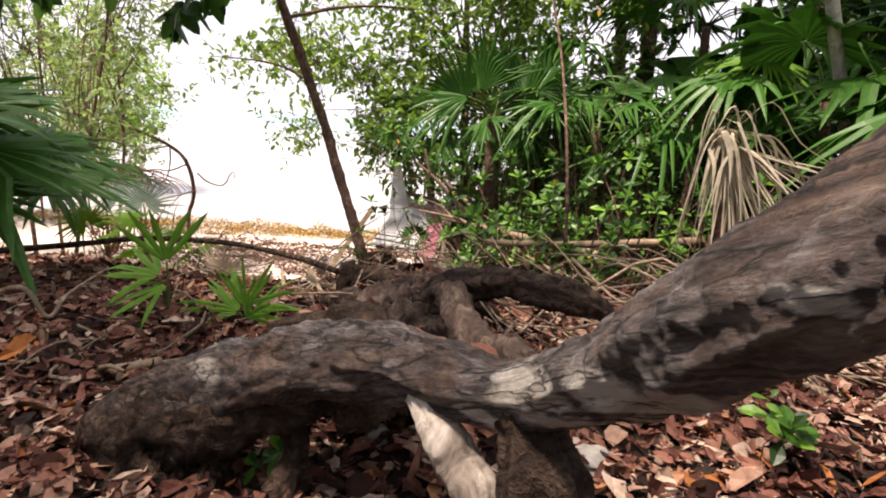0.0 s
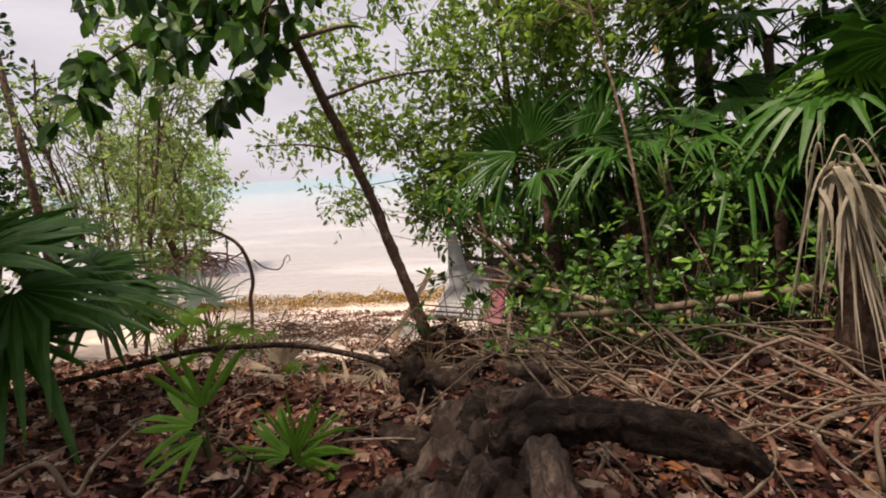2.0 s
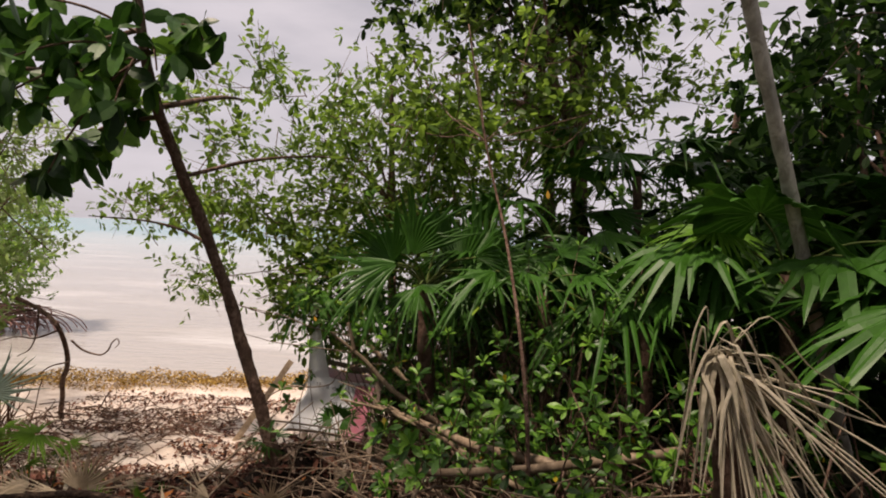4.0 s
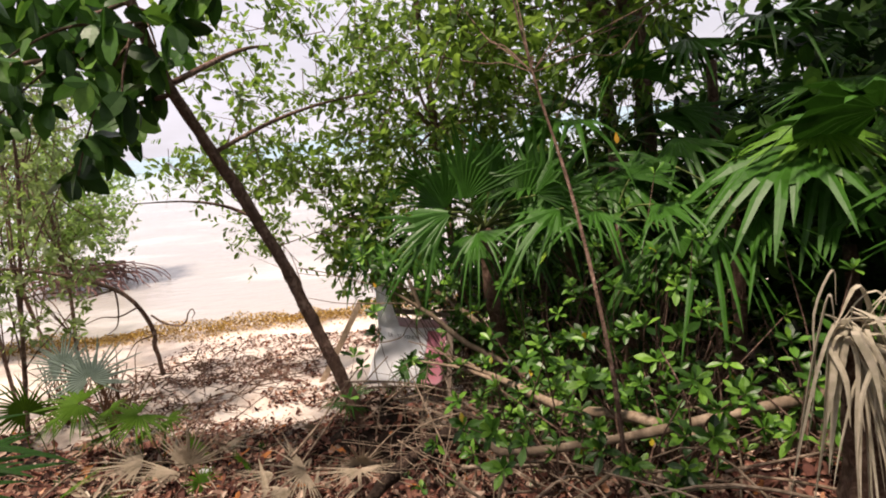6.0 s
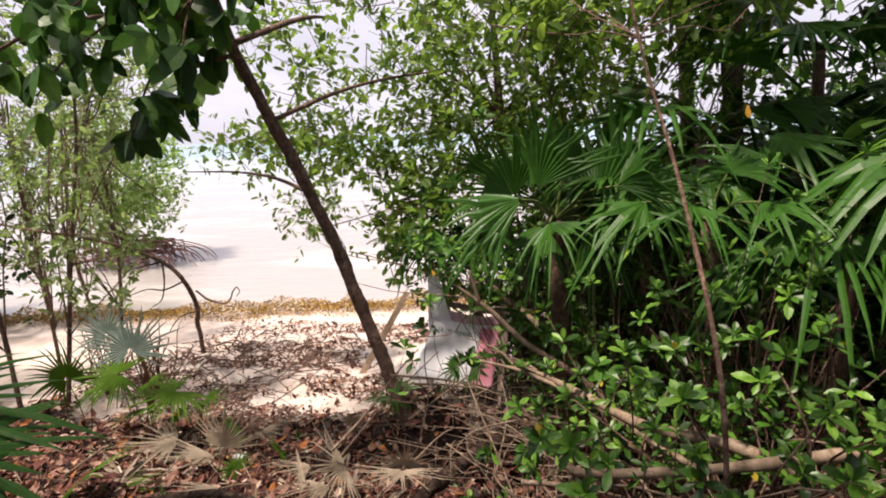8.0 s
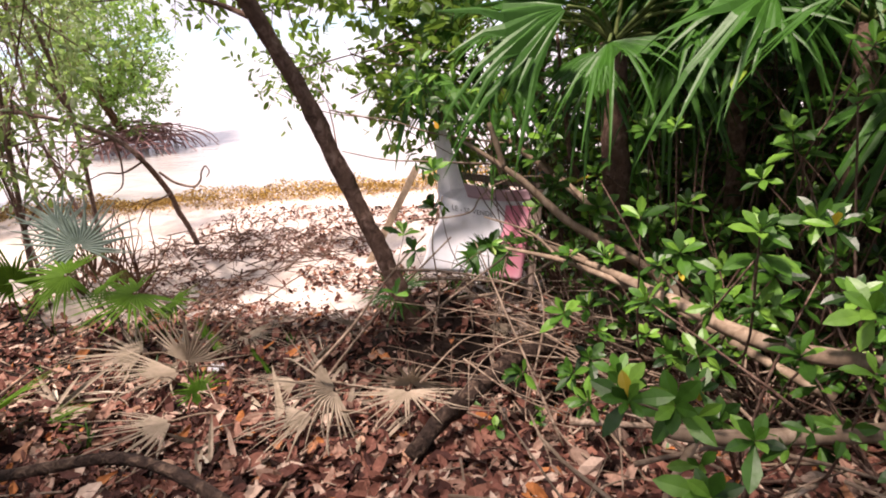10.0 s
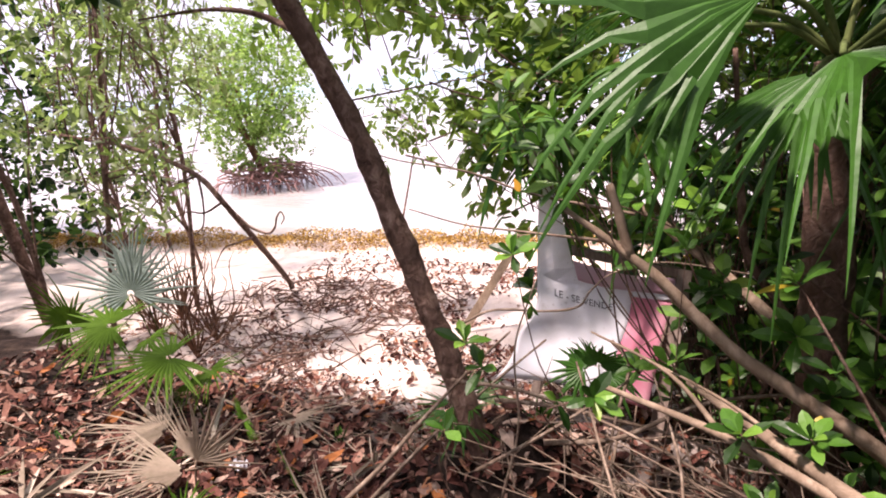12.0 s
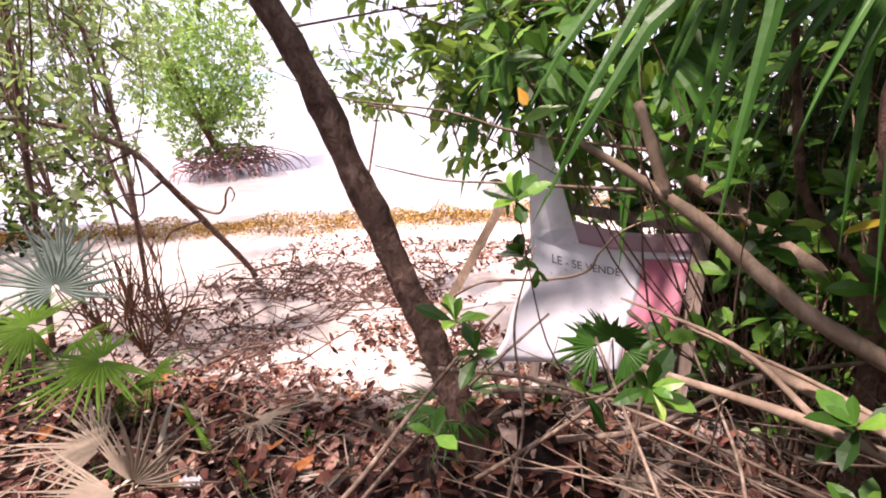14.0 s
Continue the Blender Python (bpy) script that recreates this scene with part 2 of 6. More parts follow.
def vinyl_material(name, base, stain):
    n = Nodes(name, 0.45, 0.4)
    c = n.mix(n.ramp(n.noise(5, 6, 0.65), (0.42, (0, 0, 0)), (0.75, (0.75, 0.75, 0.75))), base, stain)
    c = n.mix(n.ramp(n.noise(38, 4, 0.7), (0.62, (0, 0, 0)), (0.72, (0.4, 0.4, 0.4))), c, (0.34, 0.3, 0.28))
    n.colour(c)
    n.bump(n.noise(7, 4), 0.35, 0.02)
    n.translucent(c, 0.42)
    return n.mat


def plain_material(name, col, rough=0.6):
    n = Nodes(name, rough, 0.3)
    n.colour(n.mix(n.noise(40, 3), tuple(v * 0.7 for v in col), col))
    return n.mat


M_LOG = log_material()
M_GROUND = ground_material()
M_WATER = water_material()
M_LITTER = litter_material()
M_WEED = weed_material()
M_VINYL = vinyl_material("white_vinyl", (0.9, 0.92, 0.95), (0.76, 0.75, 0.76))
M_PINK = vinyl_material("faded_pink_vinyl", (0.72, 0.27, 0.36), (0.72, 0.5, 0.54))
M_PINK_FOLD = vinyl_material("dusty_pink_vinyl", (0.66, 0.44, 0.49), (0.62, 0.54, 0.55))
M_INK = plain_material("grey_ink", (0.09, 0.09, 0.1))
M_STONE = bark_material("grey_stone", (0.2, 0.19, 0.17), (0.36, 0.34, 0.31), (0.5, 0.48, 0.44), 9, (1, 1, 1), 0.6, 0.02)

# ---- geometry helpers ----
rng = np.random.default_rng(7)


def unit(v):
    v = np.asarray(v, float)
    return v / np.maximum(np.linalg.norm(v, axis=-1, keepdims=True), 1e-9)


class Acc:
    """Gathers vertices and faces for one mesh."""

    def __init__(self):
        self.v, self.f, self.n = [], [], 0

    def add(self, v, f):
        self.v.append(np.asarray(v, float))
        self.f.extend([tuple(int(i) + self.n for i in q) for q in f])
        self.n += len(v)

    def mesh(self, name, smooth=False):
        me = bpy.data.meshes.new(name)
        v = np.concatenate(self.v) if self.v else np.zeros((0, 3))
        me.from_pydata(v.tolist(), [], self.f)
        if smooth:
            me.polygons.foreach_set("use_smooth", [True] * len(me.polygons))
        me.update()
        return me


def part(name, acc, material, parent=None, label="", smooth=False):
    """One mesh object from gathered geometry, under a thing or a part if one is given."""
    me = acc.mesh(name, smooth) if isinstance(acc, Acc) else acc
    if not me.materials:
        me.materials.append(material)
    ob = new(name, me)
    if parent:
        ob.parent = parent
    return tagged(ob, label)


def thing(name, label, category, at=(0, 0, 0), group="", kind=""):
    """An Empty at a thing's base; its parts are given in the thing's own space."""
    ob = new(name)
    ob.empty_display_size = 0.05
    ob.matrix_basis = Matrix.Translation(at)
    return tagged(ob, label, category, group, kind)


def smooth_path(pts, per=5):
    p = np.asarray(pts, float)
    if len(p) < 3:
        return np.linspace(p[0], p[-1], per + 1), np.linspace(0, len(p) - 1, per + 1)
    q = np.concatenate([[2 * p[0] - p[1]], p, [2 * p[-1] - p[-2]]])
    out, idx = [], []
    for i in range(1, len(q) - 2):
        for t in np.linspace(0, 1, per, endpoint=False):
            a, b, c, d = q[i - 1], q[i], q[i + 1], q[i + 2]
            out.append(0.5 * (2 * b + (c - a) * t + (2 * a - 5 * b + 4 * c - d) * t * t + (3 * b - a - 3 * c + d) * t ** 3))
            idx.append(i - 1 + t)
    out.append(q[-2])
    idx.append(len(p) - 1.0)
    return np.array(out), np.array(idx)


def tube(acc, pts, radii, sides=8, per=5, rough=0.0, seed=0, knots=0.0, rugged=0.0, grain=9.0):
    """A limb along pts with a radius at each point; rough: lumps as a share of the radius."""
    c, idx = smooth_path(pts, per)
    r = np.interp(idx, np.arange(len(pts)), radii if np.ndim(radii) else np.full(len(pts), radii))
    tan = unit(np.gradient(c, axis=0))
    ref = np.array([0, 0, 1.0]) if abs(tan[0][2]) < 0.9 else np.array([1.0, 0, 0])
    n = unit(np.cross(tan[0], ref))
    g = np.random.default_rng(seed + 11)
    ph = g.uniform(0, 6.28, (4,))
    V = []
    ang = np.arange(sides) / sides * 2 * np.pi
    for i in range(len(c)):
        n = unit(n - tan[i] * np.dot(n, tan[i]))
        b = np.cross(tan[i], n)
        k = 1 + rough * (0.5 * np.sin(3 * ang + ph[0] + 0.9 * i) + 0.35 * np.sin(5 * ang + ph[1] - 0.6 * i) + 0.5 * math.sin(1.7 * i + ph[2])) + rough * 0.5 * g.uniform(-1, 1, sides)
        if knots:
            k = k + knots * max(0, math.sin(2.3 * i + ph[3])) ** 6
        V.append(c[i] + r[i] * k[:, None] * (np.cos(ang)[:, None] * n + np.sin(ang)[:, None] * b))
    m = len(c)
    F = [(i * sides + j, i * sides + (j + 1) % sides, (i + 1) * sides + (j + 1) % sides, (i + 1) * sides + j) for i in range(m - 1) for j in range(sides)]
    F.append(tuple(range(sides))[::-1])
    F.append(tuple((m - 1) * sides + j for j in range(sides)))
    V = np.concatenate(V)
    if rugged:
        mid = np.repeat(c, sides, axis=0)
        out = unit(V - mid)
        rr = np.repeat(r, sides)
        alongs = np.repeat(np.cumsum(np.linalg.norm(np.diff(c, axis=0, prepend=c[:1]), axis=1)), sides)
        va = np.tile(ang, m)
        for q in range(len(V)):
            a1 = noise.fractal(Vector((math.cos(va[q]) * 2.6 + seed, math.sin(va[q]) * 2.6, alongs[q] * grain * 0.45)), 0.9, 2.1, 4)
            a2 = noise.fractal(Vector(V[q]) * 16 + Vector((seed, 0, 0)), 0.8, 2.0, 3)
            a3 = noise.fractal(Vector(V[q]) * 5 + Vector((0, seed, 0)), 0.9, 2.0, 2)
            V[q] += out[q] * rr[q] * rugged * (0.55 * a1 + 0.3 * a2 + 0.6 * a3)
    acc.add(V, F)


SHAPES = {
    "mid": ([0, 0.35, 0.75, 1], [0.12, 0.9, 0.85, 0.05]),
    "small": ([0, 0.5, 1], [0.12, 1, 0.0]),
    "obovate": ([0, 0.3, 0.6, 0.84, 1], [0.14, 0.58, 1, 0.66, 0.04]),
    "oval": ([0, 0.22, 0.55, 0.85, 1], [0.1, 0.75, 1, 0.6, 0.05]),
    "blade": ([0, 0.3, 0.5, 0.72, 0.9, 1], [0.12, 0.8, 1, 0.72, 0.32, 0.03]),
    "strap": ([0, 0.25, 0.5, 0.75, 1], [0.5, 1, 0.95, 0.7, 0.05]),
}


def leaves(acc, P, D, N, L, W, shape="small", fold=0.15, droop=0.0, curl=0.0, crumple=0.0):
    """Many leaves at once: base points, directions, normals, lengths and half widths."""
    u, w = (np.array(a, float) for a in SHAPES[shape])
    P, D, N = np.asarray(P, float), unit(D), np.asarray(N, float)
    S = unit(np.cross(D, N))
    N = np.cross(S, D)
    k, n = len(u), len(P)
    L, W = np.broadcast_to(L, n), np.broadcast_to(W, n)
    droop, curl = np.broadcast_to(droop, n), np.broadcast_to(curl, n)
    mid = P[:, None] + D[:, None] * (L[:, None] * u)[..., None] - np.array([0, 0, 1.0]) * (droop[:, None] * L[:, None] * u ** 2)[..., None] - N[:, None] * (curl[:, None] * L[:, None] * u ** 2)[..., None]
    side = S[:, None] * (W[:, None] * w)[..., None]
    lift = N[:, None] * (fold * W[:, None] * w)[..., None]
    V = np.stack([mid - side + lift, mid, mid + side + lift], axis=2)
    if crumple:
        V = V + np.random.default_rng(n).normal(0, 1, V.shape) * (crumple * W)[:, None, None, None]
    V = V.reshape(n * k * 3, 3)
    f = []
    for i in range(k - 1):
        a, b = 3 * i, 3 * (i + 1)
        f += [(a, a + 1, b + 1, b), (a + 1, a + 2, b + 2, b + 1)]
    f = np.array(f)
    F = (f[None] + (np.arange(n) * k * 3)[:, None, None]).reshape(-1, 4) + acc.n
    acc.v.append(V)
    acc.f.extend(map(tuple, F.tolist()))
    acc.n += len(V)


def rosette(acc, c, axis, n, length, width, g, shape="obovate", spread=1.0):
    """A whorl of leaves at a twig's tip."""
    axis = unit(axis)
    a = unit(np.cross(axis, [0.3, 0.9, 0.1]))
    b = np.cross(axis, a)
    th = np.arange(n) * 2.4 + g.uniform(0, 6)
    tilt = np.linspace(0.35, 1.45, n) * spread + g.normal(0, 0.12, n)
    D = np.cos(tilt)[:, None] * axis + np.sin(tilt)[:, None] * (np.cos(th)[:, None] * a + np.sin(th)[:, None] * b)
    N = axis[None] * np.sin(tilt)[:, None] - (np.cos(th)[:, None] * a + np.sin(th)[:, None] * b) * np.cos(tilt)[:, None]
    L = length * g.uniform(0.7, 1.1, n) * np.linspace(0.75, 1.1, n)
    P = np.asarray(c) - axis * np.linspace(0, 0.35, n)[:, None] * length * 0.5
    leaves(acc, P, D, N, L, L * width, shape, 0.22, 0.12, g.uniform(-0.05, 0.2, n))


def scatter_crown(acc, centres, spread, per, length, width, g, shape="mid", up=0.3, droop=0.1):
    """Leafy sprigs about the given centres: leaves set along short twigs."""
    each = 7
    twigs = max(1, per // each)
    c = np.repeat(np.asarray(centres, float), twigs, axis=0)
    n = len(c)
    sp = np.mean(spread)
    T = unit(g.normal(0, 1, (n, 3)) + np.array([0, 0, up]))
    S = c + g.normal(0, 0.45, (n, 3)) * sp
    k = np.tile(np.linspace(0.15, 1.0, each), n)
    Tr, Sr = np.repeat(T, each, 0), np.repeat(S, each, 0)
    m = n * each
    P = Sr + Tr * (k * length * 2.3)[:, None]
    side = unit(np.cross(Tr, g.normal(0, 1, (m, 3))))
    D = unit(Tr * (0.35 + 0.6 * k)[:, None] + side * 0.9 + np.array([0, 0, -0.1]))
    N = unit(g.normal(0, 0.6, (m, 3)) + np.array([0, 0, 1.0]))
    L = length * g.uniform(0.65, 1.2, m)
    leaves(acc, P, D, N, L, L * width, shape, 0.15, droop)


def twig_ends(acc, centres, g, reach=0.25, r=0.004):
    """Thin bare twigs among the sprigs."""
    for c in centres:
        d = unit(g.normal(0, 1, 3) + np.array([0, 0, 0.2])) * reach * g.uniform(0.5, 1.4)
        tube(acc, [c - d, c + g.normal(0, 0.03, 3), c + d], [r * 1.3, r, r * 0.5], 4, 2)


def fan(acc, hub, axis, normal, radius, g, count=24, span=4.6, droop=0.25, fold=0.45, width=1.0, ragged=0.12, cup=0.15, joined=0.42, keel=0.3):
    """The blade of a fan palm: one pleated sheet near the hub that splits into free, tapering tips."""
    axis = unit(axis)
    s = unit(np.cross(axis, normal))
    nn = np.cross(s, axis)
    hub = np.asarray(hub, float)
    edge = np.linspace(-span / 2, span / 2, count + 1)
    mid = (edge[1:] + edge[:-1]) / 2
    L = radius * (0.72 + 0.28 * np.cos(mid * 0.55)) * (1 + g.normal(0, ragged, count))
    dr = np.clip(droop * (1 + g.normal(0, 0.4, count)), -0.1, 2)
    turn = np.cumsum(g.normal(0, 0.03, count)) * 0.6 + g.normal(0, 0.09, count)

    def place(th, r, up, d):
        k = r / radius
        p = np.cos(th)[:, None] * axis + np.sin(th)[:, None] * s + nn * (cup * k - keel * np.abs(np.sin(th)) * (0.4 + 0.6 * k))[:, None]
        return hub + p * r[:, None] + nn * up[:, None] - np.array([0, 0, 1.0]) * (d * k ** 2.4 * radius)[:, None]

    dm = np.concatenate([dr[:1], (dr[1:] + dr[:-1]) / 2, dr[-1:]])
    V, rows = [], []
    base = 0
    step = span / count
    for k in (0.05, joined * 0.5, joined):
        r = radius * k
        e = place(edge, np.full(count + 1, r), np.zeros(count + 1), dm)
        m = place(mid, np.full(count, r), np.full(count, fold * r * step * 0.5), dr)
        V += [e, m]
        rows.append((base, base + count + 1))
        base += 2 * count + 1
    F = []
    for (e0, m0), (e1, m1) in zip(rows[:-1], rows[1:]):
        for q in range(count):
            F += [(e0 + q, m0 + q, m1 + q, e1 + q), (m0 + q, e0 + q + 1, e1 + q + 1, m1 + q)]
    prev = [(rows[-1][0] + q, rows[-1][1] + q, rows[-1][0] + q + 1) for q in range(count)]
    for k, w in ((0.66, 0.62), (0.86, 0.34)):
        r = L * k
        hw = step * joined * radius * 0.5 * w * width * 1.25
        th = mid + turn * k
        V += [place(th - hw / r, r, np.zeros(count), dr), place(th, r, np.full(count, fold * 0.5) * hw, dr), place(th + hw / r, r, np.zeros(count), dr)]
        for q in range(count):
            now = (base + q, base + count + q, base + 2 * count + q)
            a, c, d = prev[q]
            F += [(a, c, now[1], now[0]), (c, d, now[2], now[1])]
            prev[q] = now
        base += 3 * count
    V.append(place(mid + turn, L, np.zeros(count), dr))
    for q in range(count):
        a, c, d = prev[q]
        F += [(a, c, base + q), (c, d, base + q)]
    acc.add(np.concatenate(V), F)


def vnoise(x, y, scale, seed):
    """Smooth noise from 0 to 1 over the plan."""
    tab = np.random.default_rng(seed).uniform(0, 1, (64, 64))
    x, y = np.asarray(x, float) / scale, np.asarray(y, float) / scale
    i, j = np.floor(x).astype(int), np.floor(y).astype(int)
    fx, fy = x - i, y - j
    fx, fy = fx * fx * (3 - 2 * fx), fy * fy * (3 - 2 * fy)
    i0, i1, j0, j1 = i % 64, (i + 1) % 64, j % 64, (j + 1) % 64
    return (tab[i0, j0] * (1 - fx) + tab[i1, j0] * fx) * (1 - fy) + (tab[i0, j1] * (1 - fx) + tab[i1, j1] * fx) * fy


SEA = -1.0


def height(x, y):
    """The ground: a bank that falls to the beach, a root mound by the sign, sea bed beyond."""
    x, y = np.asarray(x, float), np.asarray(y, float)
    s = np.clip((y - 6) / 3, 0, 1)
    yy = y - 0.22 * (np.clip(x, -40, 12) + 4.5) * s
    z = np.interp(yy, [-5, 0.6, 1.7, 2.4, 3.2, 4.0, 4.7, 5.6, 7.3, 9.4, 10.3, 11.1, 13, 30, 80], [0.8, 0.78, 0.74, 0.64, 0.4, 0.06, -0.24, -0.42, -0.68, -0.86, -0.88, -1.03, -1.2, -2.2, -4])
    z = z + 0.5 * np.exp(-((x - 0.08) / 0.8) ** 2 - ((y - 5.85) / 0.33) ** 2)
    z = z + 0.62 * np.exp(-((x - 0.02) / 0.5) ** 2 - ((y - 5.17) / 0.27) ** 2)
    z = z + 0.2 * np.exp(-((x - 1.25) / 0.32) ** 2 - ((y - 1.7) / 0.5) ** 2)
    right = np.clip((x - 0.9) / 1.6, 0, 1) * np.clip((9 - y) / 3, 0, 1) * np.clip((y - 2.2) / 1.5, 0, 1)
    z = z + 0.42 * right
    near = np.clip((40 - np.abs(x)) / 20, 0, 1) * np.clip((11 - y) / 2, 0, 1)
    z = z + near * ((vnoise(x, y, 0.9, 3) - 0.5) * 0.14 + (vnoise(x, y, 0.33, 4) - 0.5) * 0.08 + (vnoise(x, y, 0.12, 5) - 0.5) * 0.018)
    return z


def ground_at(x, y):
    return float(height(np.array([x]), np.array([y]))[0])


# ---- setting: ground, sea ----
def grow(lo, hi, step, far):
    a = list(np.arange(lo, hi, step))
    d = step
    while a[-1] < far:
        d *= 1.25
        a.append(a[-1] + d)
    d = step
    while a[0] > -far:
        d *= 1.25
        a.insert(0, a[0] - d)
    return np.array(a)


def sheet(xs, ys, fz):
    X, Y = np.meshgrid(xs, ys)
    V = np.stack([X, Y, fz(X, Y)], -1).reshape(-1, 3)
    nx = len(xs)
    i = (np.arange(len(ys) - 1)[:, None] * nx + np.arange(nx - 1)).ravel()
    a = Acc()
    a.add(V, np.stack([i, i + 1, i + nx + 1, i + nx], 1).tolist())
    return a


tagged(part("ground", sheet(grow(-6, 4.5, 0.06, 4000), grow(-1, 11.5, 0.06, 4000), height), M_GROUND, smooth=True),
       "sandy bank with dark forest soil falling to a pale beach", "ground", kind="structure")


def swell(x, y):
    k = np.clip((60 - y) / 40, 0, 1)
    return SEA + k * (0.025 * np.sin(1.3 * y + 0.35 * x + 2 * vnoise(x, y, 3, 8)) + 0.03 * (vnoise(x, y, 1.2, 9) - 0.5))


wx, wy = grow(-40, 15, 0.5, 4500), np.concatenate([np.arange(9.3, 40, 0.3), 40 * 1.12 ** np.arange(0, 43)])
tagged(part("water", sheet(wx, wy, swell), M_WATER, smooth=True), "pale shallow sea, milky near the shore and turquoise farther out", "sea", kind="structure")


# ---- the fallen log and rotten stump by the start ----
def fallen_log():
    o = np.array([1.7, 0.65, 0.75])
    t = thing("fallen_log", "charred grey driftwood log leaning over leaf litter", "log", o)
    a = Acc()
    tube(a, np.array([(0.703, 0.783, 0.865), (0.758, 0.826, 0.891), (0.87, 0.867, 0.937), (1.015, 0.885, 0.993), (1.178, 0.859, 1.069), (1.346, 0.806, 1.14), (1.504, 0.716, 1.198), (1.636, 0.636, 1.224), (1.734, 0.562, 1.252), (1.813, 0.488, 1.302), (1.885, 0.409, 1.379), (1.94, 0.332, 1.457), (1.986, 0.266, 1.529), (2.021, 0.22, 1.581), (2.055, 0.197, 1.622), (2.099, 0.185, 1.666), (2.183, 0.195, 1.725)]) - o,
         [0.029, 0.065, 0.091, 0.095, 0.093, 0.088, 0.079, 0.063, 0.052, 0.051, 0.06, 0.065, 0.069, 0.07, 0.07, 0.069, 0.065], 72, 20, 0.015, 3, 0.0, 0.26, 9)
    part("trunk", a, M_LOG, t, smooth=True)
    for pts, r, s, m, lab in (([(1.782, 0.53, 1.252), (1.807, 0.499, 1.197), (1.826, 0.482, 1.136), (1.856, 0.482, 0.88), (1.866, 0.482, 0.72)], [0.045, 0.055, 0.065, 0.075, 0.09], 6, M_ROOTS, "dark decayed leg of the log"),
                              ([(1.582, 0.628, 1.187), (1.644, 0.573, 1.151), (1.686, 0.544, 1.114), (1.724, 0.507, 1.074), (1.754, 0.497, 0.86), (1.764, 0.507, 0.72)], [0.025, 0.036, 0.04, 0.042, 0.046, 0.055], 8, M_BARE, "pale barkless leg of the log")):
        a = Acc()
        tube(a, np.array(pts) - o, r, 32, 10, 0.05, s, 0, 0.45)
        part("broken_branch", a, m, t, lab, smooth=True)
    for k, (pts, r) in enumerate((([(0.74, 0.8, 0.83), (0.944, 0.84, 0.9), (1.12, 0.86, 0.955), (1.278, 0.87, 1.01), (1.425, 0.855, 1.06)], [0.07, 0.08, 0.065, 0.045, 0.02]),
                                  ([(0.835, 0.868, 0.92), (0.842, 0.8, 0.86), (0.83, 0.76, 0.76)], [0.07, 0.08, 0.085]), ([(1.055, 0.88, 0.96), (1.03, 0.83, 0.87), (1.01, 0.8, 0.75)], [0.06, 0.06, 0.065]),
                                  ([(1.118, 0.942, 1.101), (1.296, 0.956, 1.152), (1.459, 0.859, 1.19), (1.56, 0.725, 1.209)], [0.038, 0.057, 0.051, 0.034]), ([(0.62, 0.86, 0.74), (0.72, 0.84, 0.83), (0.84, 0.8, 0.82), (0.93, 0.77, 0.74)], [0.06, 0.07, 0.065, 0.05]),
                                  ([(1.2, 0.86, 0.98), (1.24, 0.83, 0.88), (1.22, 0.81, 0.75)], [0.03, 0.035, 0.045]))):
        a = Acc()
        tube(a, np.array(pts) - o, r, 28, 10, 0.05, 15 + k, 0, 0.9)
        part("rotten_crust", a, M_ROOTS, t, smooth=True)
    return t


STUMP_SPINE = [(1.38, 0.9, 1.02), (1.33, 1.15, 0.99), (1.273, 1.453, 0.9), (1.242, 1.769, 0.83), (1.2, 2.078, 0.8), (1.16, 2.335, 0.8), (1.13, 2.6, 0.66)]


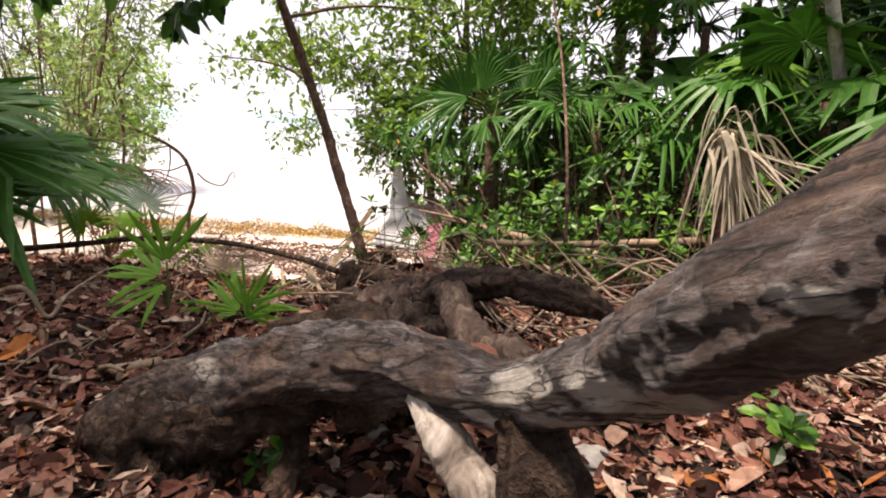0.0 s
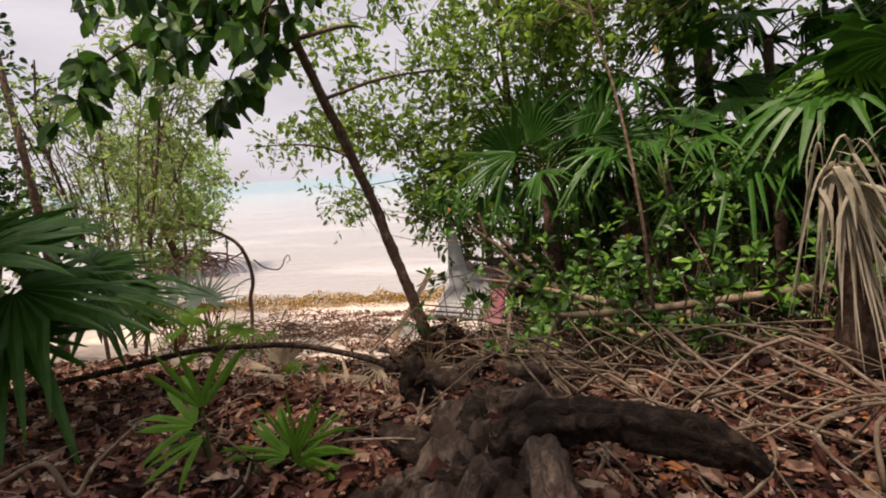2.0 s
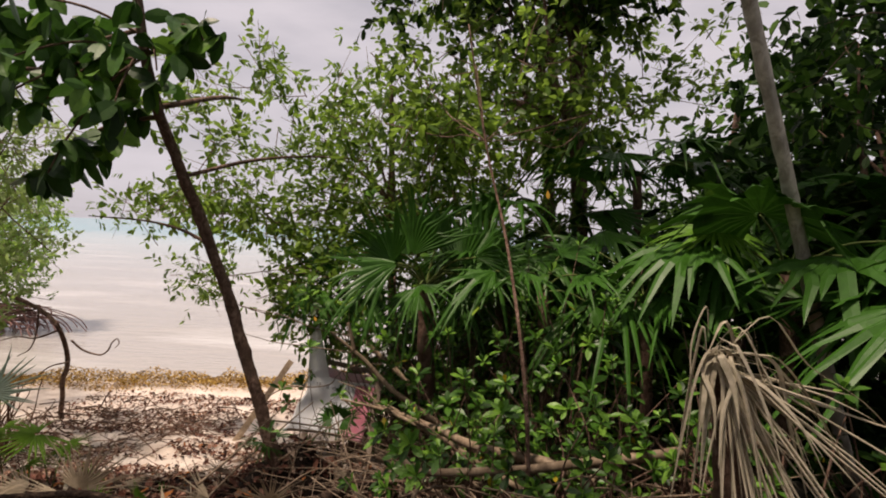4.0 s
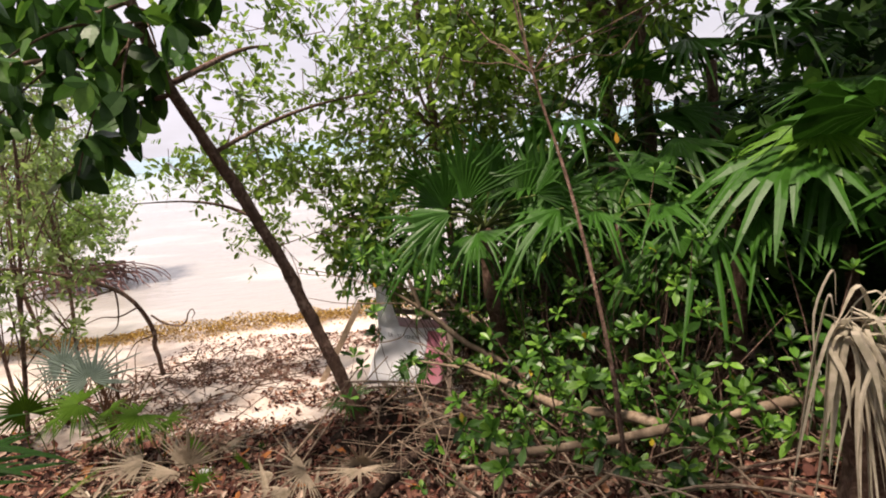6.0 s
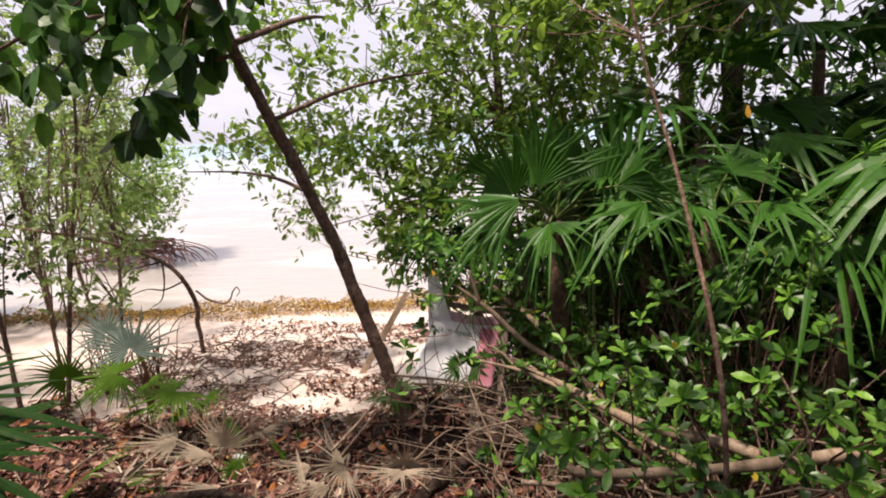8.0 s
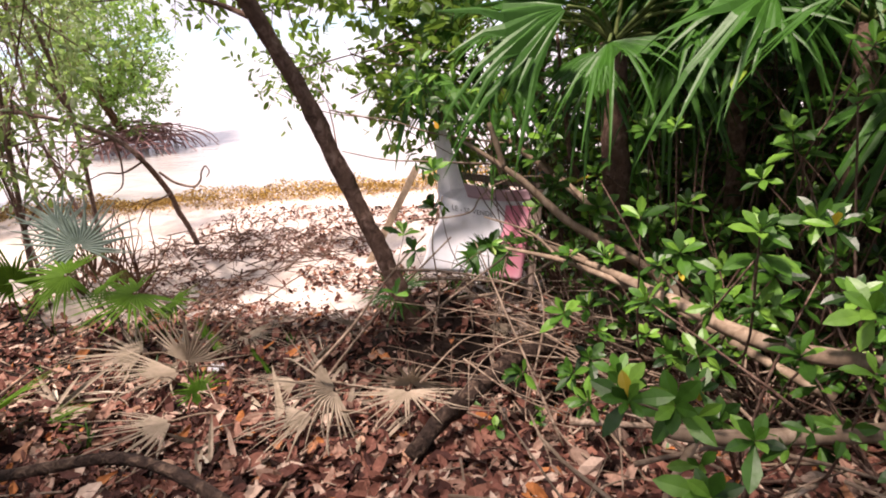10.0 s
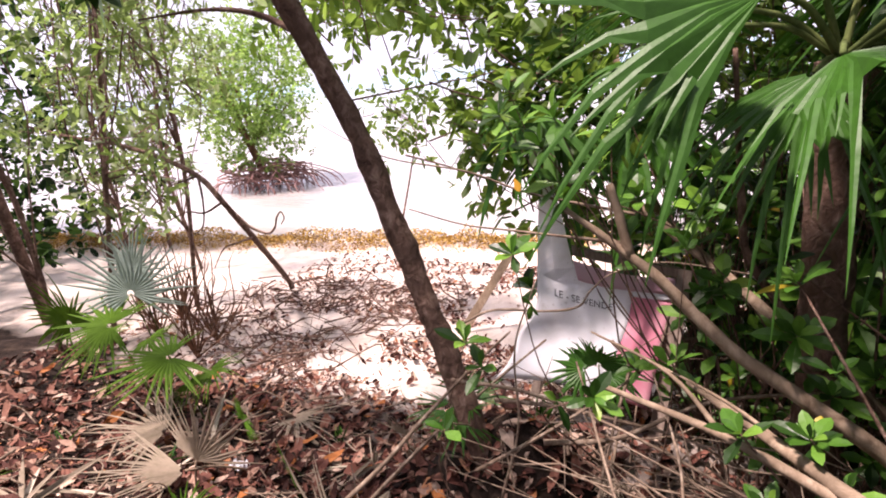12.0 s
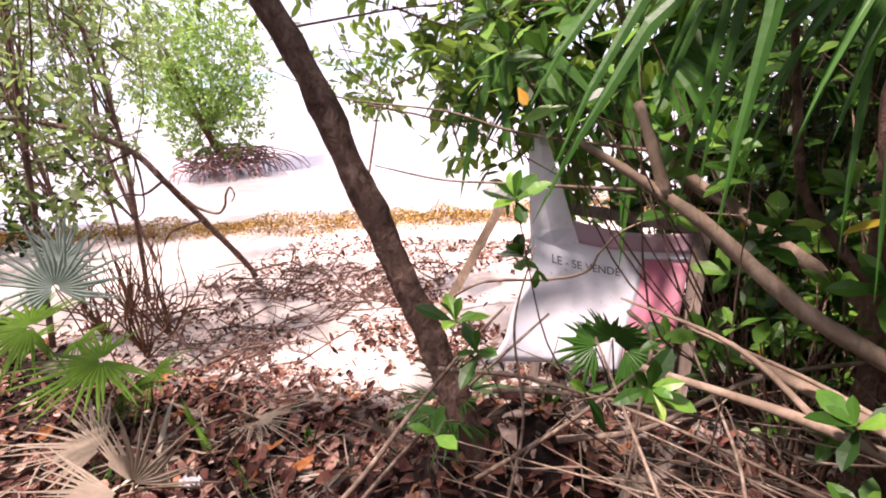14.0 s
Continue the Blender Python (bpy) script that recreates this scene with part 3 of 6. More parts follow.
def rotten_stump():
    o = np.array([1.25, 1.8, 0.75])
    t = thing("rotten_stump", "dark rotting root mass with a hollow of dry leaves", "stump", o)
    a = Acc()
    tube(a, np.array(STUMP_SPINE) - o, [0.08, 0.15, 0.18, 0.17, 0.15, 0.12, 0.09], 72, 18, 0.06, 12, 0.0, 0.62, 14)
    part("root_mass", a, M_STUMP, t, smooth=True)
    a = Acc()
    tube(a, np.array([(1.38, 1.552, 1.03), (1.51, 1.539, 1.12), (1.663, 1.51, 1.155), (1.812, 1.464, 1.16), (1.942, 1.436, 1.145), (2.0, 1.42, 1.11)]) - o, [0.09, 0.068, 0.06, 0.052, 0.042, 0.02], 32, 12, 0.05, 4, 0, 0.5)
    part("root_limb", a, M_ROOTS, t, smooth=True)
    a = Acc()
    tube(a, np.array([(0.56, 2.98, 0.5), (0.53, 2.98, 0.66), (0.5, 2.98, 0.76)]) - o, [0.1, 0.08, 0.045], 24, 8, 0.1, 9, 0, 0.7)
    part("root_knob", a, M_ROOTS, t, smooth=True)
    a = Acc()
    tube(a, np.array([(1.508, 1.33, 1.164), (1.589, 1.079, 1.171), (1.662, 0.883, 1.197), (1.735, 0.744, 1.24), (1.781, 0.652, 1.275)]) - o, [0.05, 0.045, 0.04, 0.035, 0.02], 24, 10, 0.06, 14, 0, 0.5)
    part("hollow_rim", a, M_STUMP, t, smooth=True)
    for k, pts in enumerate(([(1.2, 2.2, 0.9), (0.95, 2.45, 0.84), (0.75, 2.7, 0.78), (0.56, 2.95, 0.62)], [(1.15, 2.4, 0.9), (1.3, 2.7, 0.8), (1.35, 3.0, 0.56)], [(1.22, 1.5, 1.02), (1.02, 1.65, 0.98), (0.86, 1.9, 0.86), (0.78, 2.2, 0.68)], [(1.27, 1.9, 1.0), (1.42, 2.15, 0.92), (1.6, 2.35, 0.7)], [(1.1, 2.45, 0.86), (0.95, 2.75, 0.78), (0.9, 3.05, 0.5)], [(1.35, 1.6, 1.0), (1.5, 1.62, 0.92), (1.62, 1.66, 0.76)],
                             [(1.2, 1.25, 1.04), (1.04, 1.28, 0.98), (0.9, 1.34, 0.88), (0.78, 1.42, 0.72)], [(1.28, 1.7, 0.98), (1.12, 1.95, 0.92), (0.98, 2.15, 0.82), (0.9, 2.4, 0.68)], [(1.3, 1.3, 1.06), (1.25, 1.6, 1.03), (1.18, 1.95, 0.98), (1.1, 2.3, 0.92)], [(1.4, 1.25, 0.98), (1.5, 1.2, 0.9), (1.56, 1.15, 0.76)])):
        a = Acc()
        tube(a, np.array(pts) - o, np.linspace(0.06, 0.025, len(pts)), 20, 10, 0.1, 30 + k, 0, 0.7)
        part("side_root", a, M_STUMP if k % 2 else M_ROOTS, t, smooth=True)


fallen_log()
rotten_stump()


def dead_limb(pts, r, material, label, name="fallen_branch", group="fallen branches", sides=9, rough=0.1, seed=0, twigs=()):
    """A dead branch that lies or leans, with its side shoots as parts."""
    o = np.array(pts[0], float)
    t = thing(name, label, "branch", o, group)
    a = Acc()
    tube(a, np.array(pts, float) - o, r, sides, 6, rough, seed)
    part("limb", a, material, t, smooth=True)
    for tw, tr in twigs:
        a = Acc()
        tube(a, np.array(tw, float) - o, tr, 6, 5, rough, seed + 3)
        part("side_shoot", a, material, t, smooth=True)
    return t


dead_limb([(-1.9, 2.2, 0.7), (-1.48, 2.4, 0.75), (-1.17, 2.68, 0.77), (-1.02, 2.92, 0.77), (-0.72, 3.09, 0.76), (-0.4, 3.25, 0.72), (0.11, 3.14, 0.7), (0.45, 2.95, 0.7)], [0.02, 0.02, 0.02, 0.019, 0.02, 0.02, 0.02, 0.022], M_ROOTS, "long dark bare branch lying across the bank", seed=21)
dead_limb([(-1.0, 1.6, 0.7), (-0.67, 1.72, 0.72), (-0.47, 1.87, 0.71), (-0.22, 2.03, 0.72), (0.0, 2.19, 0.7)], [0.03, 0.035, 0.035, 0.03, 0.02], M_ROOTS, "dark decaying branch half buried in litter", seed=22)
dead_limb([(-0.4, 1.0, 0.62), (0.04, 1.13, 0.68), (0.25, 1.19, 0.74), (0.54, 1.23, 0.83)], [0.022, 0.022, 0.022, 0.018], M_LIMB, "pale bare branch resting against the log", seed=23, twigs=[([(0.35, 1.18, 0.8), (0.42, 1.15, 0.83), (0.5, 1.12, 0.84)], [0.01, 0.008, 0.004])])
dead_limb([(-0.15, 1.43, 0.79), (0.03, 1.47, 0.76), (0.11, 1.58, 0.73), (0.14, 1.69, 0.73)], [0.014, 0.016, 0.014, 0.01], M_LIMB, "curved tan stick on the litter", seed=24)
dead_limb([(-0.3, 1.25, 0.9), (-0.08, 1.29, 1.0), (0.03, 1.29, 0.9), (0.01, 1.4, 0.95), (-0.01, 1.62, 1.0)], [0.01, 0.009, 0.008, 0.007, 0.003], M_TWIG, "thin bent twig standing out of the litter", seed=25)
dead_limb([(1.19, 3.53, 0.92), (1.3, 3.49, 0.88), (1.75, 3.57, 0.89), (2.25, 3.7, 0.92), (2.86, 3.87, 0.97), (3.34, 4.07, 0.98)], [0.016, 0.02, 0.024, 0.028, 0.034, 0.038], M_LIMB, "long tan fallen limb lying over the brush", seed=26,
          twigs=[([(1.32, 3.49, 0.88), (1.26, 3.44, 0.75), (1.22, 3.4, 0.58)], [0.014, 0.012, 0.008]), ([(1.9, 3.58, 0.78), (1.7, 3.5, 0.66), (1.5, 3.4, 0.6)], [0.016, 0.012, 0.007])])
dead_limb([(0.73, 5.01, 0.74), (1.0, 4.7, 0.78), (1.28, 4.4, 0.8), (1.61, 4.05, 0.82), (1.99, 4.01, 0.78), (2.3, 3.85, 0.74)], [0.012, 0.018, 0.024, 0.03, 0.034, 0.038], M_LIMB, "tan bare limb leaning through the shrubs", seed=27)
dead_limb([(0.327, 5, 1.325), (0.459, 5, 1.233), (0.617, 5, 1.116), (0.759, 5, 0.975), (0.883, 5, 0.865), (1.021, 5, 0.777), (1.3, 4.98, 0.6), (1.62, 4.92, 0.32)], [0.009, 0.013, 0.019, 0.021, 0.022, 0.023, 0.026, 0.03], M_LIMB, "brown slanting shrub stem beside the sign", seed=28, twigs=[([(0.539, 5, 1.174), (0.506, 5, 1.303), (0.474, 5, 1.413)], [0.018, 0.016, 0.013])])
dead_limb([(0.786, 5.35, 1.784), (0.81, 5.35, 1.51), (0.831, 5.35, 1.308), (0.857, 5.35, 1.104), (0.951, 5.35, 0.939), (1.081, 5.35, 0.774), (1.242, 5.35, 0.597), (1.6, 5.3, 0.2)], [0.008, 0.01, 0.013, 0.014, 0.015, 0.016, 0.018, 0.02], M_BARK, "dark bent stem rising behind the sign", seed=281)
dead_limb([(0.52, 4.71, 0.86), (0.86, 4.63, 0.83), (1.16, 4.55, 0.75), (1.42, 4.46, 0.66), (1.63, 4.35, 0.58), (1.9, 4.2, 0.5)], [0.008, 0.012, 0.015, 0.018, 0.02, 0.022], M_LIMB, "long straight bare stick slanting over the brush", seed=29,
          twigs=[([(0.86, 4.63, 0.83), (0.7, 4.75, 0.92), (0.45, 4.85, 0.96)], [0.008, 0.006, 0.003]), ([(1.16, 4.55, 0.75), (0.9, 4.8, 0.8), (0.6, 4.95, 0.84)], [0.008, 0.006, 0.003])])
dead_limb([(0.25, 5.95, 1.2), (0.58, 5.82, 0.98), (0.8, 5.76, 0.82), (1.0, 5.58, 0.71), (1.18, 5.52, 0.59), (1.4, 5.45, 0.4)], [0.018, 0.022, 0.024, 0.027, 0.029, 0.032], M_LIMB, "leaning brown stem behind the sign", seed=30, twigs=[([(0.61, 6.03, 0.86), (0.44, 6.06, 1.04), (0.3, 6.18, 1.38), (0.2, 6.2, 1.8)], [0.024, 0.022, 0.02, 0.015])])
dead_limb([(0.2, 4.05, 0.05), (0.31, 4.23, 0.13), (0.44, 4.44, 0.17), (0.61, 4.77, 0.16), (0.8, 5.0, 0.1)], [0.04, 0.045, 0.05, 0.05, 0.06], M_ROOTS, "dark rotten log half sunk in leaf litter", seed=31, rough=0.18)
for pts, r in (([(-0.4, 4.3, 0.3), (-0.26, 4.53, 0.43), (-0.2, 4.78, 0.51), (-0.13, 5.09, 0.59), (-0.05, 5.3, 0.66)], 0.008), ([(-0.02, 5.04, 0.47), (0.18, 5.14, 0.43), (0.45, 5.21, 0.38), (0.71, 5.27, 0.32), (0.95, 5.25, 0.24)], 0.008),
               ([(0.37, 5.43, 0.62), (0.46, 5.35, 0.56), (0.44, 5.2, 0.38), (0.42, 5.02, 0.15), (0.42, 4.95, 0.0)], 0.007), ([(-0.3, 5.3, 0.66), (-0.14, 5.33, 0.74), (0.09, 5.39, 0.74), (0.23, 5.42, 0.77), (0.27, 5.47, 0.83), (0.36, 5.54, 0.9), (0.55, 5.66, 0.92), (0.9, 5.7, 0.88)], 0.005),
               ([(0.24, 4.92, 0.42), (0.48, 5.06, 0.41), (0.78, 5.21, 0.55), (1.14, 5.32, 0.61)], 0.009), ([(0.95, 3.94, 0.48), (1.2, 3.97, 0.47), (1.43, 4.0, 0.46)], 0.012),
               ([(-0.2, 5.0, 0.55), (0.1, 5.1, 0.5), (0.5, 5.0, 0.5), (1.0, 4.9, 0.4)], 0.007), ([(0.0, 4.8, 0.3), (0.3, 4.95, 0.5), (0.55, 5.3, 0.62), (0.6, 5.5, 0.8)], 0.006), ([(0.05, 4.9, 0.1), (0.1, 5.0, 0.4), (0.06, 5.1, 0.7), (0.12, 5.2, 0.95)], 0.005),
               ([(-0.7, 4.6, -0.2), (-0.45, 4.9, 0.1), (-0.2, 5.15, 0.35), (0.1, 5.35, 0.62)], 0.008), ([(0.7, 4.5, 0.1), (0.75, 4.8, 0.45), (0.6, 5.1, 0.7)], 0.006), ([(0.9, 4.2, 0.1), (0.6, 4.6, 0.5), (0.35, 5.0, 0.75)], 0.006)):
    n = len(pts)
    dead_limb(pts, list(np.linspace(r * 1.3, r * 0.6, n)), M_TWIG, "thin dry twig in the brush before the sign", "twig", "dry twigs before the sign", 6, 0.1, 40 + n)
dead_limb([(-4.443, 7.986, -0.74), (-4.463, 7.986, -0.66), (-4.1, 7.561, -0.281), (-3.742, 7.119, 0.098), (-3.265, 6.6, 0.49), (-3.047, 6.2, 0.938), (-3.3, 6.2, 1.158), (-3.804, 6.2, 1.331), (-4.439, 6.2, 1.456), (-4.933, 6.2, 1.51), (-6.025, 6.2, 1.683)], [0.036, 0.034, 0.032, 0.03, 0.027, 0.025, 0.022, 0.02, 0.018, 0.016, 0.012], M_BARK, "leaning bare dark branch with a curled tip, on the beach", seed=51,
          twigs=[([(-2.907, 6.2, 0.83), (-2.765, 6.2, 0.731), (-2.575, 6.2, 0.691), (-2.48, 6.2, 0.747), (-2.438, 6.2, 0.83), (-2.38, 6.2, 0.882), (-2.355, 6.2, 0.83), (-2.402, 6.2, 0.777)], [0.012, 0.0109, 0.0097, 0.0086, 0.0074, 0.0063, 0.0051, 0.004]),
                 ([(-3.047, 6.2, 0.938), (-3.329, 6.2, 0.83), (-3.573, 6.2, 0.829), (-3.937, 6.2, 0.708)], [0.012, 0.0093, 0.0067, 0.004]),
                 ([(-3.3, 6.2, 1.158), (-3.308, 6.2, 0.941), (-3.385, 6.2, 0.715), (-3.539, 6.2, 0.618)], [0.012, 0.0093, 0.0067, 0.004]),
                 ([(-3.265, 6.6, 0.49), (-2.949, 6.2, 0.587), (-3.177, 6.2, 0.511), (-3.371, 6.2, 0.31)], [0.012, 0.0093, 0.0067, 0.004]),
                 ([(-3.3, 6.2, 1.158), (-3.654, 6.2, 1.081), (-4.003, 6.2, 0.997)], [0.012, 0.008, 0.004])])


# ---- trees ----
def tree(name, label, base, trunk, radii, bark, limbs, sprays, leaf, group="", per=26, spread=0.3, length=0.07, width=0.24, seed=1, shape="small", sides=12, droop=0.15):
    """trunk: points from the base up; limbs: (points, radii); sprays: centres of leaf sprays."""
    g = np.random.default_rng(seed)
    o = np.array(base, float)
    t = thing(name, label, "tree", o, group)
    a = Acc()
    tube(a, np.array(trunk, float) - o, radii, sides + 6, 10, 0.03, seed, 0.05, 0.3)
    part("trunk", a, bark, t, smooth=True)
    for pts, r in limbs:
        a = Acc()
        tube(a, np.array(pts, float) - o, r, 7, 4, 0.08, seed + 1)
        part("limb", a, bark, t, smooth=True)
    a = Acc()
    shape = "mid"
    scatter_crown(a, np.array(sprays, float) - o, spread, per, length, width, g, shape, droop=droop)
    part("crown", a, leaf, t)
    a = Acc()
    twig_ends(a, np.array(sprays, float) - o, g, spread * 1.2)
    tagged(part("branchwork", a, bark, t), kind="stuff")
    return t


def blob(g, centre, size, n):
    """Uneven points in an ellipsoid, fewer near the middle."""
    d = unit(g.normal(0, 1, (n, 3))) * (g.uniform(0.15, 1, (n, 1)) ** 0.5)
    return np.array(centre) + d * np.array(size)


def limbs_to(g, start, ends, r0, r1=0.006):
    out = []
    for e in ends:
        s, e = np.array(start, float), np.array(e, float)
        m = (s + e) / 2 + g.normal(0, 0.12, 3) * np.linalg.norm(e - s) * 0.6
        out.append(([s, s + (m - s) * 0.5 + [0, 0, 0.03], m, e], [r0, r0 * 0.8, (r0 + r1) / 2, r1]))
    return out


g = np.random.default_rng(101)
# leaning tree at the edge of the beach
lean_trunk = [(0.05, 5.05, -0.45), (-0, 5.05, -0.2), (-0.1, 5.075, 0.08), (-0.22, 5.11, 0.4), (-0.36, 5.15, 0.76), (-0.49, 5.17, 1.1), (-0.62, 5.16, 1.5), (-0.74, 5.09, 1.9), (-0.84, 4.96, 2.3), (-0.93, 4.78, 2.7), (-1, 4.55, 3.2), (-1.06, 4.4, 4), (-1.1, 4.35, 4.8)]
leaf_sprays = np.concatenate([blob(g, (-1.0, 6.6, 3.4), (1.5, 1.2, 0.7), 40), blob(g, (-0.3, 6.3, 1.75), (0.5, 0.6, 0.28), 14), blob(g, (-1.35, 6.0, 2.35), (0.75, 0.5, 0.3), 14), blob(g, (0.1, 7.0, 2.7), (1.2, 1.0, 0.6), 26), blob(g, (-2.3, 7.9, 1.42), (0.5, 0.4, 0.26), 12), blob(g, (-0.35, 6.0, 1.5), (0.3, 0.4, 0.4), 16), blob(g, (-0.05, 6.2, 1.25), (0.25, 0.3, 0.3), 10), blob(g, (-0.6, 6.4, 2.1), (0.4, 0.4, 0.35), 12), blob(g, (-3.025, 7.5, 2.312), (0.5, 0.4, 0.22), 9)] + [blob(g, c, (0.3, 0.35, 0.2), 6) for c in ((-1.32, 7.0, 2.27), (-1.5, 7.1, 2.8), (-1.79, 6.9, 2.5), (-0.41, 6.9, 2.08), (-0.1, 6.6, 2.6))])
tree("leaning_tree", "slim dark-barked tree leaning over the edge of the beach", lean_trunk[0], lean_trunk, [0.085, 0.07, 0.06, 0.056, 0.054, 0.052, 0.05, 0.048, 0.046, 0.042, 0.038, 0.032, 0.024], M_BARK,
     [([(-0.7, 5.12, 1.72), (-0.5, 5.5, 1.75), (-0.3, 6.1, 1.8), (0.1, 6.8, 2.1)], [0.005, 0.004, 0.003, 0.002]), ([(-0.77, 5.06, 2.0), (-1.05, 5.08, 2.12), (-1.4, 5.1, 2.18), (-1.9, 5.1, 2.2)], [0.017, 0.013, 0.009, 0.004]),
      ([(-0.5, 5.17, 1.12), (-0.95, 6.0, 1.3), (-1.5, 6.9, 1.36), (-2.4, 8.0, 1.5)], [0.006, 0.005, 0.004, 0.002]), ([(-0.9, 4.85, 2.55), (-0.6, 5.6, 2.8), (-0.2, 6.4, 2.95), (0.4, 7.2, 3.0)], [0.02, 0.016, 0.011, 0.005]), ([(-0.98, 4.6, 3.05), (-1.0, 5.7, 3.4), (-1.2, 6.8, 3.6)], [0.026, 0.02, 0.008])],
     leaf_sprays, M_TREE, per=35, spread=0.3, length=0.1, seed=5, droop=0.1)


# broad almond-like leaves that hang over the opening
def broad_branch(pts, r, seed, count, label, leaf=0.23):
    g2 = np.random.default_rng(seed)
    o = np.array(pts[0], float)
    t = thing("leafy_branch", label, "branch", o, "broad-leaved branches")
    a = Acc()
    tube(a, np.array(pts, float) - o, np.linspace(r, 0.006, len(pts)), 8, 6, 0.06, seed)
    part("twig", a, M_BARK, t, smooth=True)
    c, _ = smooth_path(np.array(pts, float) - o, 6)
    a = Acc()
    for i in range(count):
        p = c[g2.integers(len(c) // 3, len(c))] + g2.normal(0, 0.1, 3)
        k = g2.integers(3, 6)
        D = g2.normal(0, 0.6, (k, 3)) + np.array([0, 0, -0.55])
        L = leaf * g2.uniform(0.7, 1.2, k)
        leaves(a, np.repeat(p[None], k, 0), D, g2.normal(0, 1, (k, 3)) + np.array([0, -0.8, 0.4]), L, L * 0.3, "oval", 0.12, 0.15, 0.1)
    part("foliage", a, M_ALMOND, t)


broad_branch([(-0.97, 4.66, 3.0), (-1.6, 4.9, 2.95), (-2.1, 5.1, 2.75), (-2.45, 5.15, 2.55)], 0.02, 61, 12, "branch with large dark oval leaves hanging over the beach view")
broad_branch([(-1.0, 4.53, 3.3), (-1.9, 4.9, 3.4), (-2.5, 4.6, 3.3), (-3.1, 4.4, 3.0), (-3.4, 4.4, 2.7)], 0.025, 62, 26, "branch with large dark oval leaves hanging over the beach view")
broad_branch([(-1.03, 4.48, 3.6), (-1.9, 5.0, 3.7), (-2.6, 4.8, 3.8), (-3.6, 4.7, 3.7)], 0.02, 64, 26, "branch with large dark oval leaves overhead")

for i, (c, n) in enumerate((((-2.09, 4.32, 3.24), 5), ((-1.65, 4.35, 2.5), 5), ((-1.8, 4.35, 2.9), 5), ((-0.8, 4.3, 3.25), 5), ((-1.05, 4.2, 2.95), 4), ((-0.55, 4.5, 3.5), 5), ((-2.3, 4.27, 2.8), 5), ((-1.4, 4.73, 3.1), 4), ((-2.2, 4.2, 3.7), 5))):
    s = np.array([-1.02, 4.5, 3.4]) + np.array([0.05, 0.02, 0.05]) * (i % 3)
    c = np.array(c)
    broad_branch([s, s * 0.6 + c * 0.4 + [0, 0, 0.15], s * 0.2 + c * 0.8 + [0, 0, 0.1], c], 0.012, 640 + i, n + 3, "thin branch with large oval leaves overhead", 0.2)

# grey-green shore trees
for i, (base, top, size, n, sz) in enumerate((((-5.6, 6.6, -0.6), (-5.9, 6.8, 2.2), (1.0, 0.9, 1.6), 44, 0.06), ((-6.6, 8.2, -0.75), (-6.8, 8.4, 2.6), (1.3, 1.1, 1.9), 75, 0.07), ((-4.6, 5.3, -0.4), (-5.1, 5.3, 2.6), (0.9, 0.8, 1.7), 24, 0.055), ((-8.6, 9.0, -0.85), (-8.9, 9.2, 2.4), (1.5, 1.2, 2.0), 100, 0.08), ((-6.9, 5.4, -0.4), (-7.4, 5.6, 2.6), (1.4, 1.2, 2.2), 85, 0.07), ((-5.2, 4.0, 0.0), (-5.6, 4.0, 2.9), (1.2, 1.0, 2.0), 55, 0.06), ((-4.4, 5.66, -0.42), (-4.15, 6.2, 2.6), (1.0, 0.8, 1.9), 78, 0.072), ((-4.9, 6.9, -0.6), (-4.9, 7.1, 3.0), (1.1, 0.9, 1.5), 60, 0.065))):
    g = np.random.default_rng(200 + i)
    b, tp = np.array(base), np.array(top)
    sp = blob(g, tp + [0, 0, -0.2], size, int(n * (0.62 if i == 6 else 0.5)))
    sp = sp[sp[:, 2] > base[2] + 0.25]
    mid = (b + tp) / 2 + g.normal(0, 0.1, 3)
    tree("shore_tree", "slender shore tree with small grey-green leaves", b, [b, mid, tp, tp + [0.1, 0, 0.9]], [0.026, 0.022, 0.017, 0.01], M_BARK,
         limbs_to(g, (b + mid) / 2, sp[g.integers(0, len(sp), 3)], 0.01) + limbs_to(g, mid, sp[g.integers(0, len(sp), 6)], 0.011) + limbs_to(g, tp, sp[g.integers(0, len(sp), 5)], 0.01), sp, M_GREY, "shore trees", 42, 0.3, sz * 1.5, 0.2, 210 + i, sides=9)


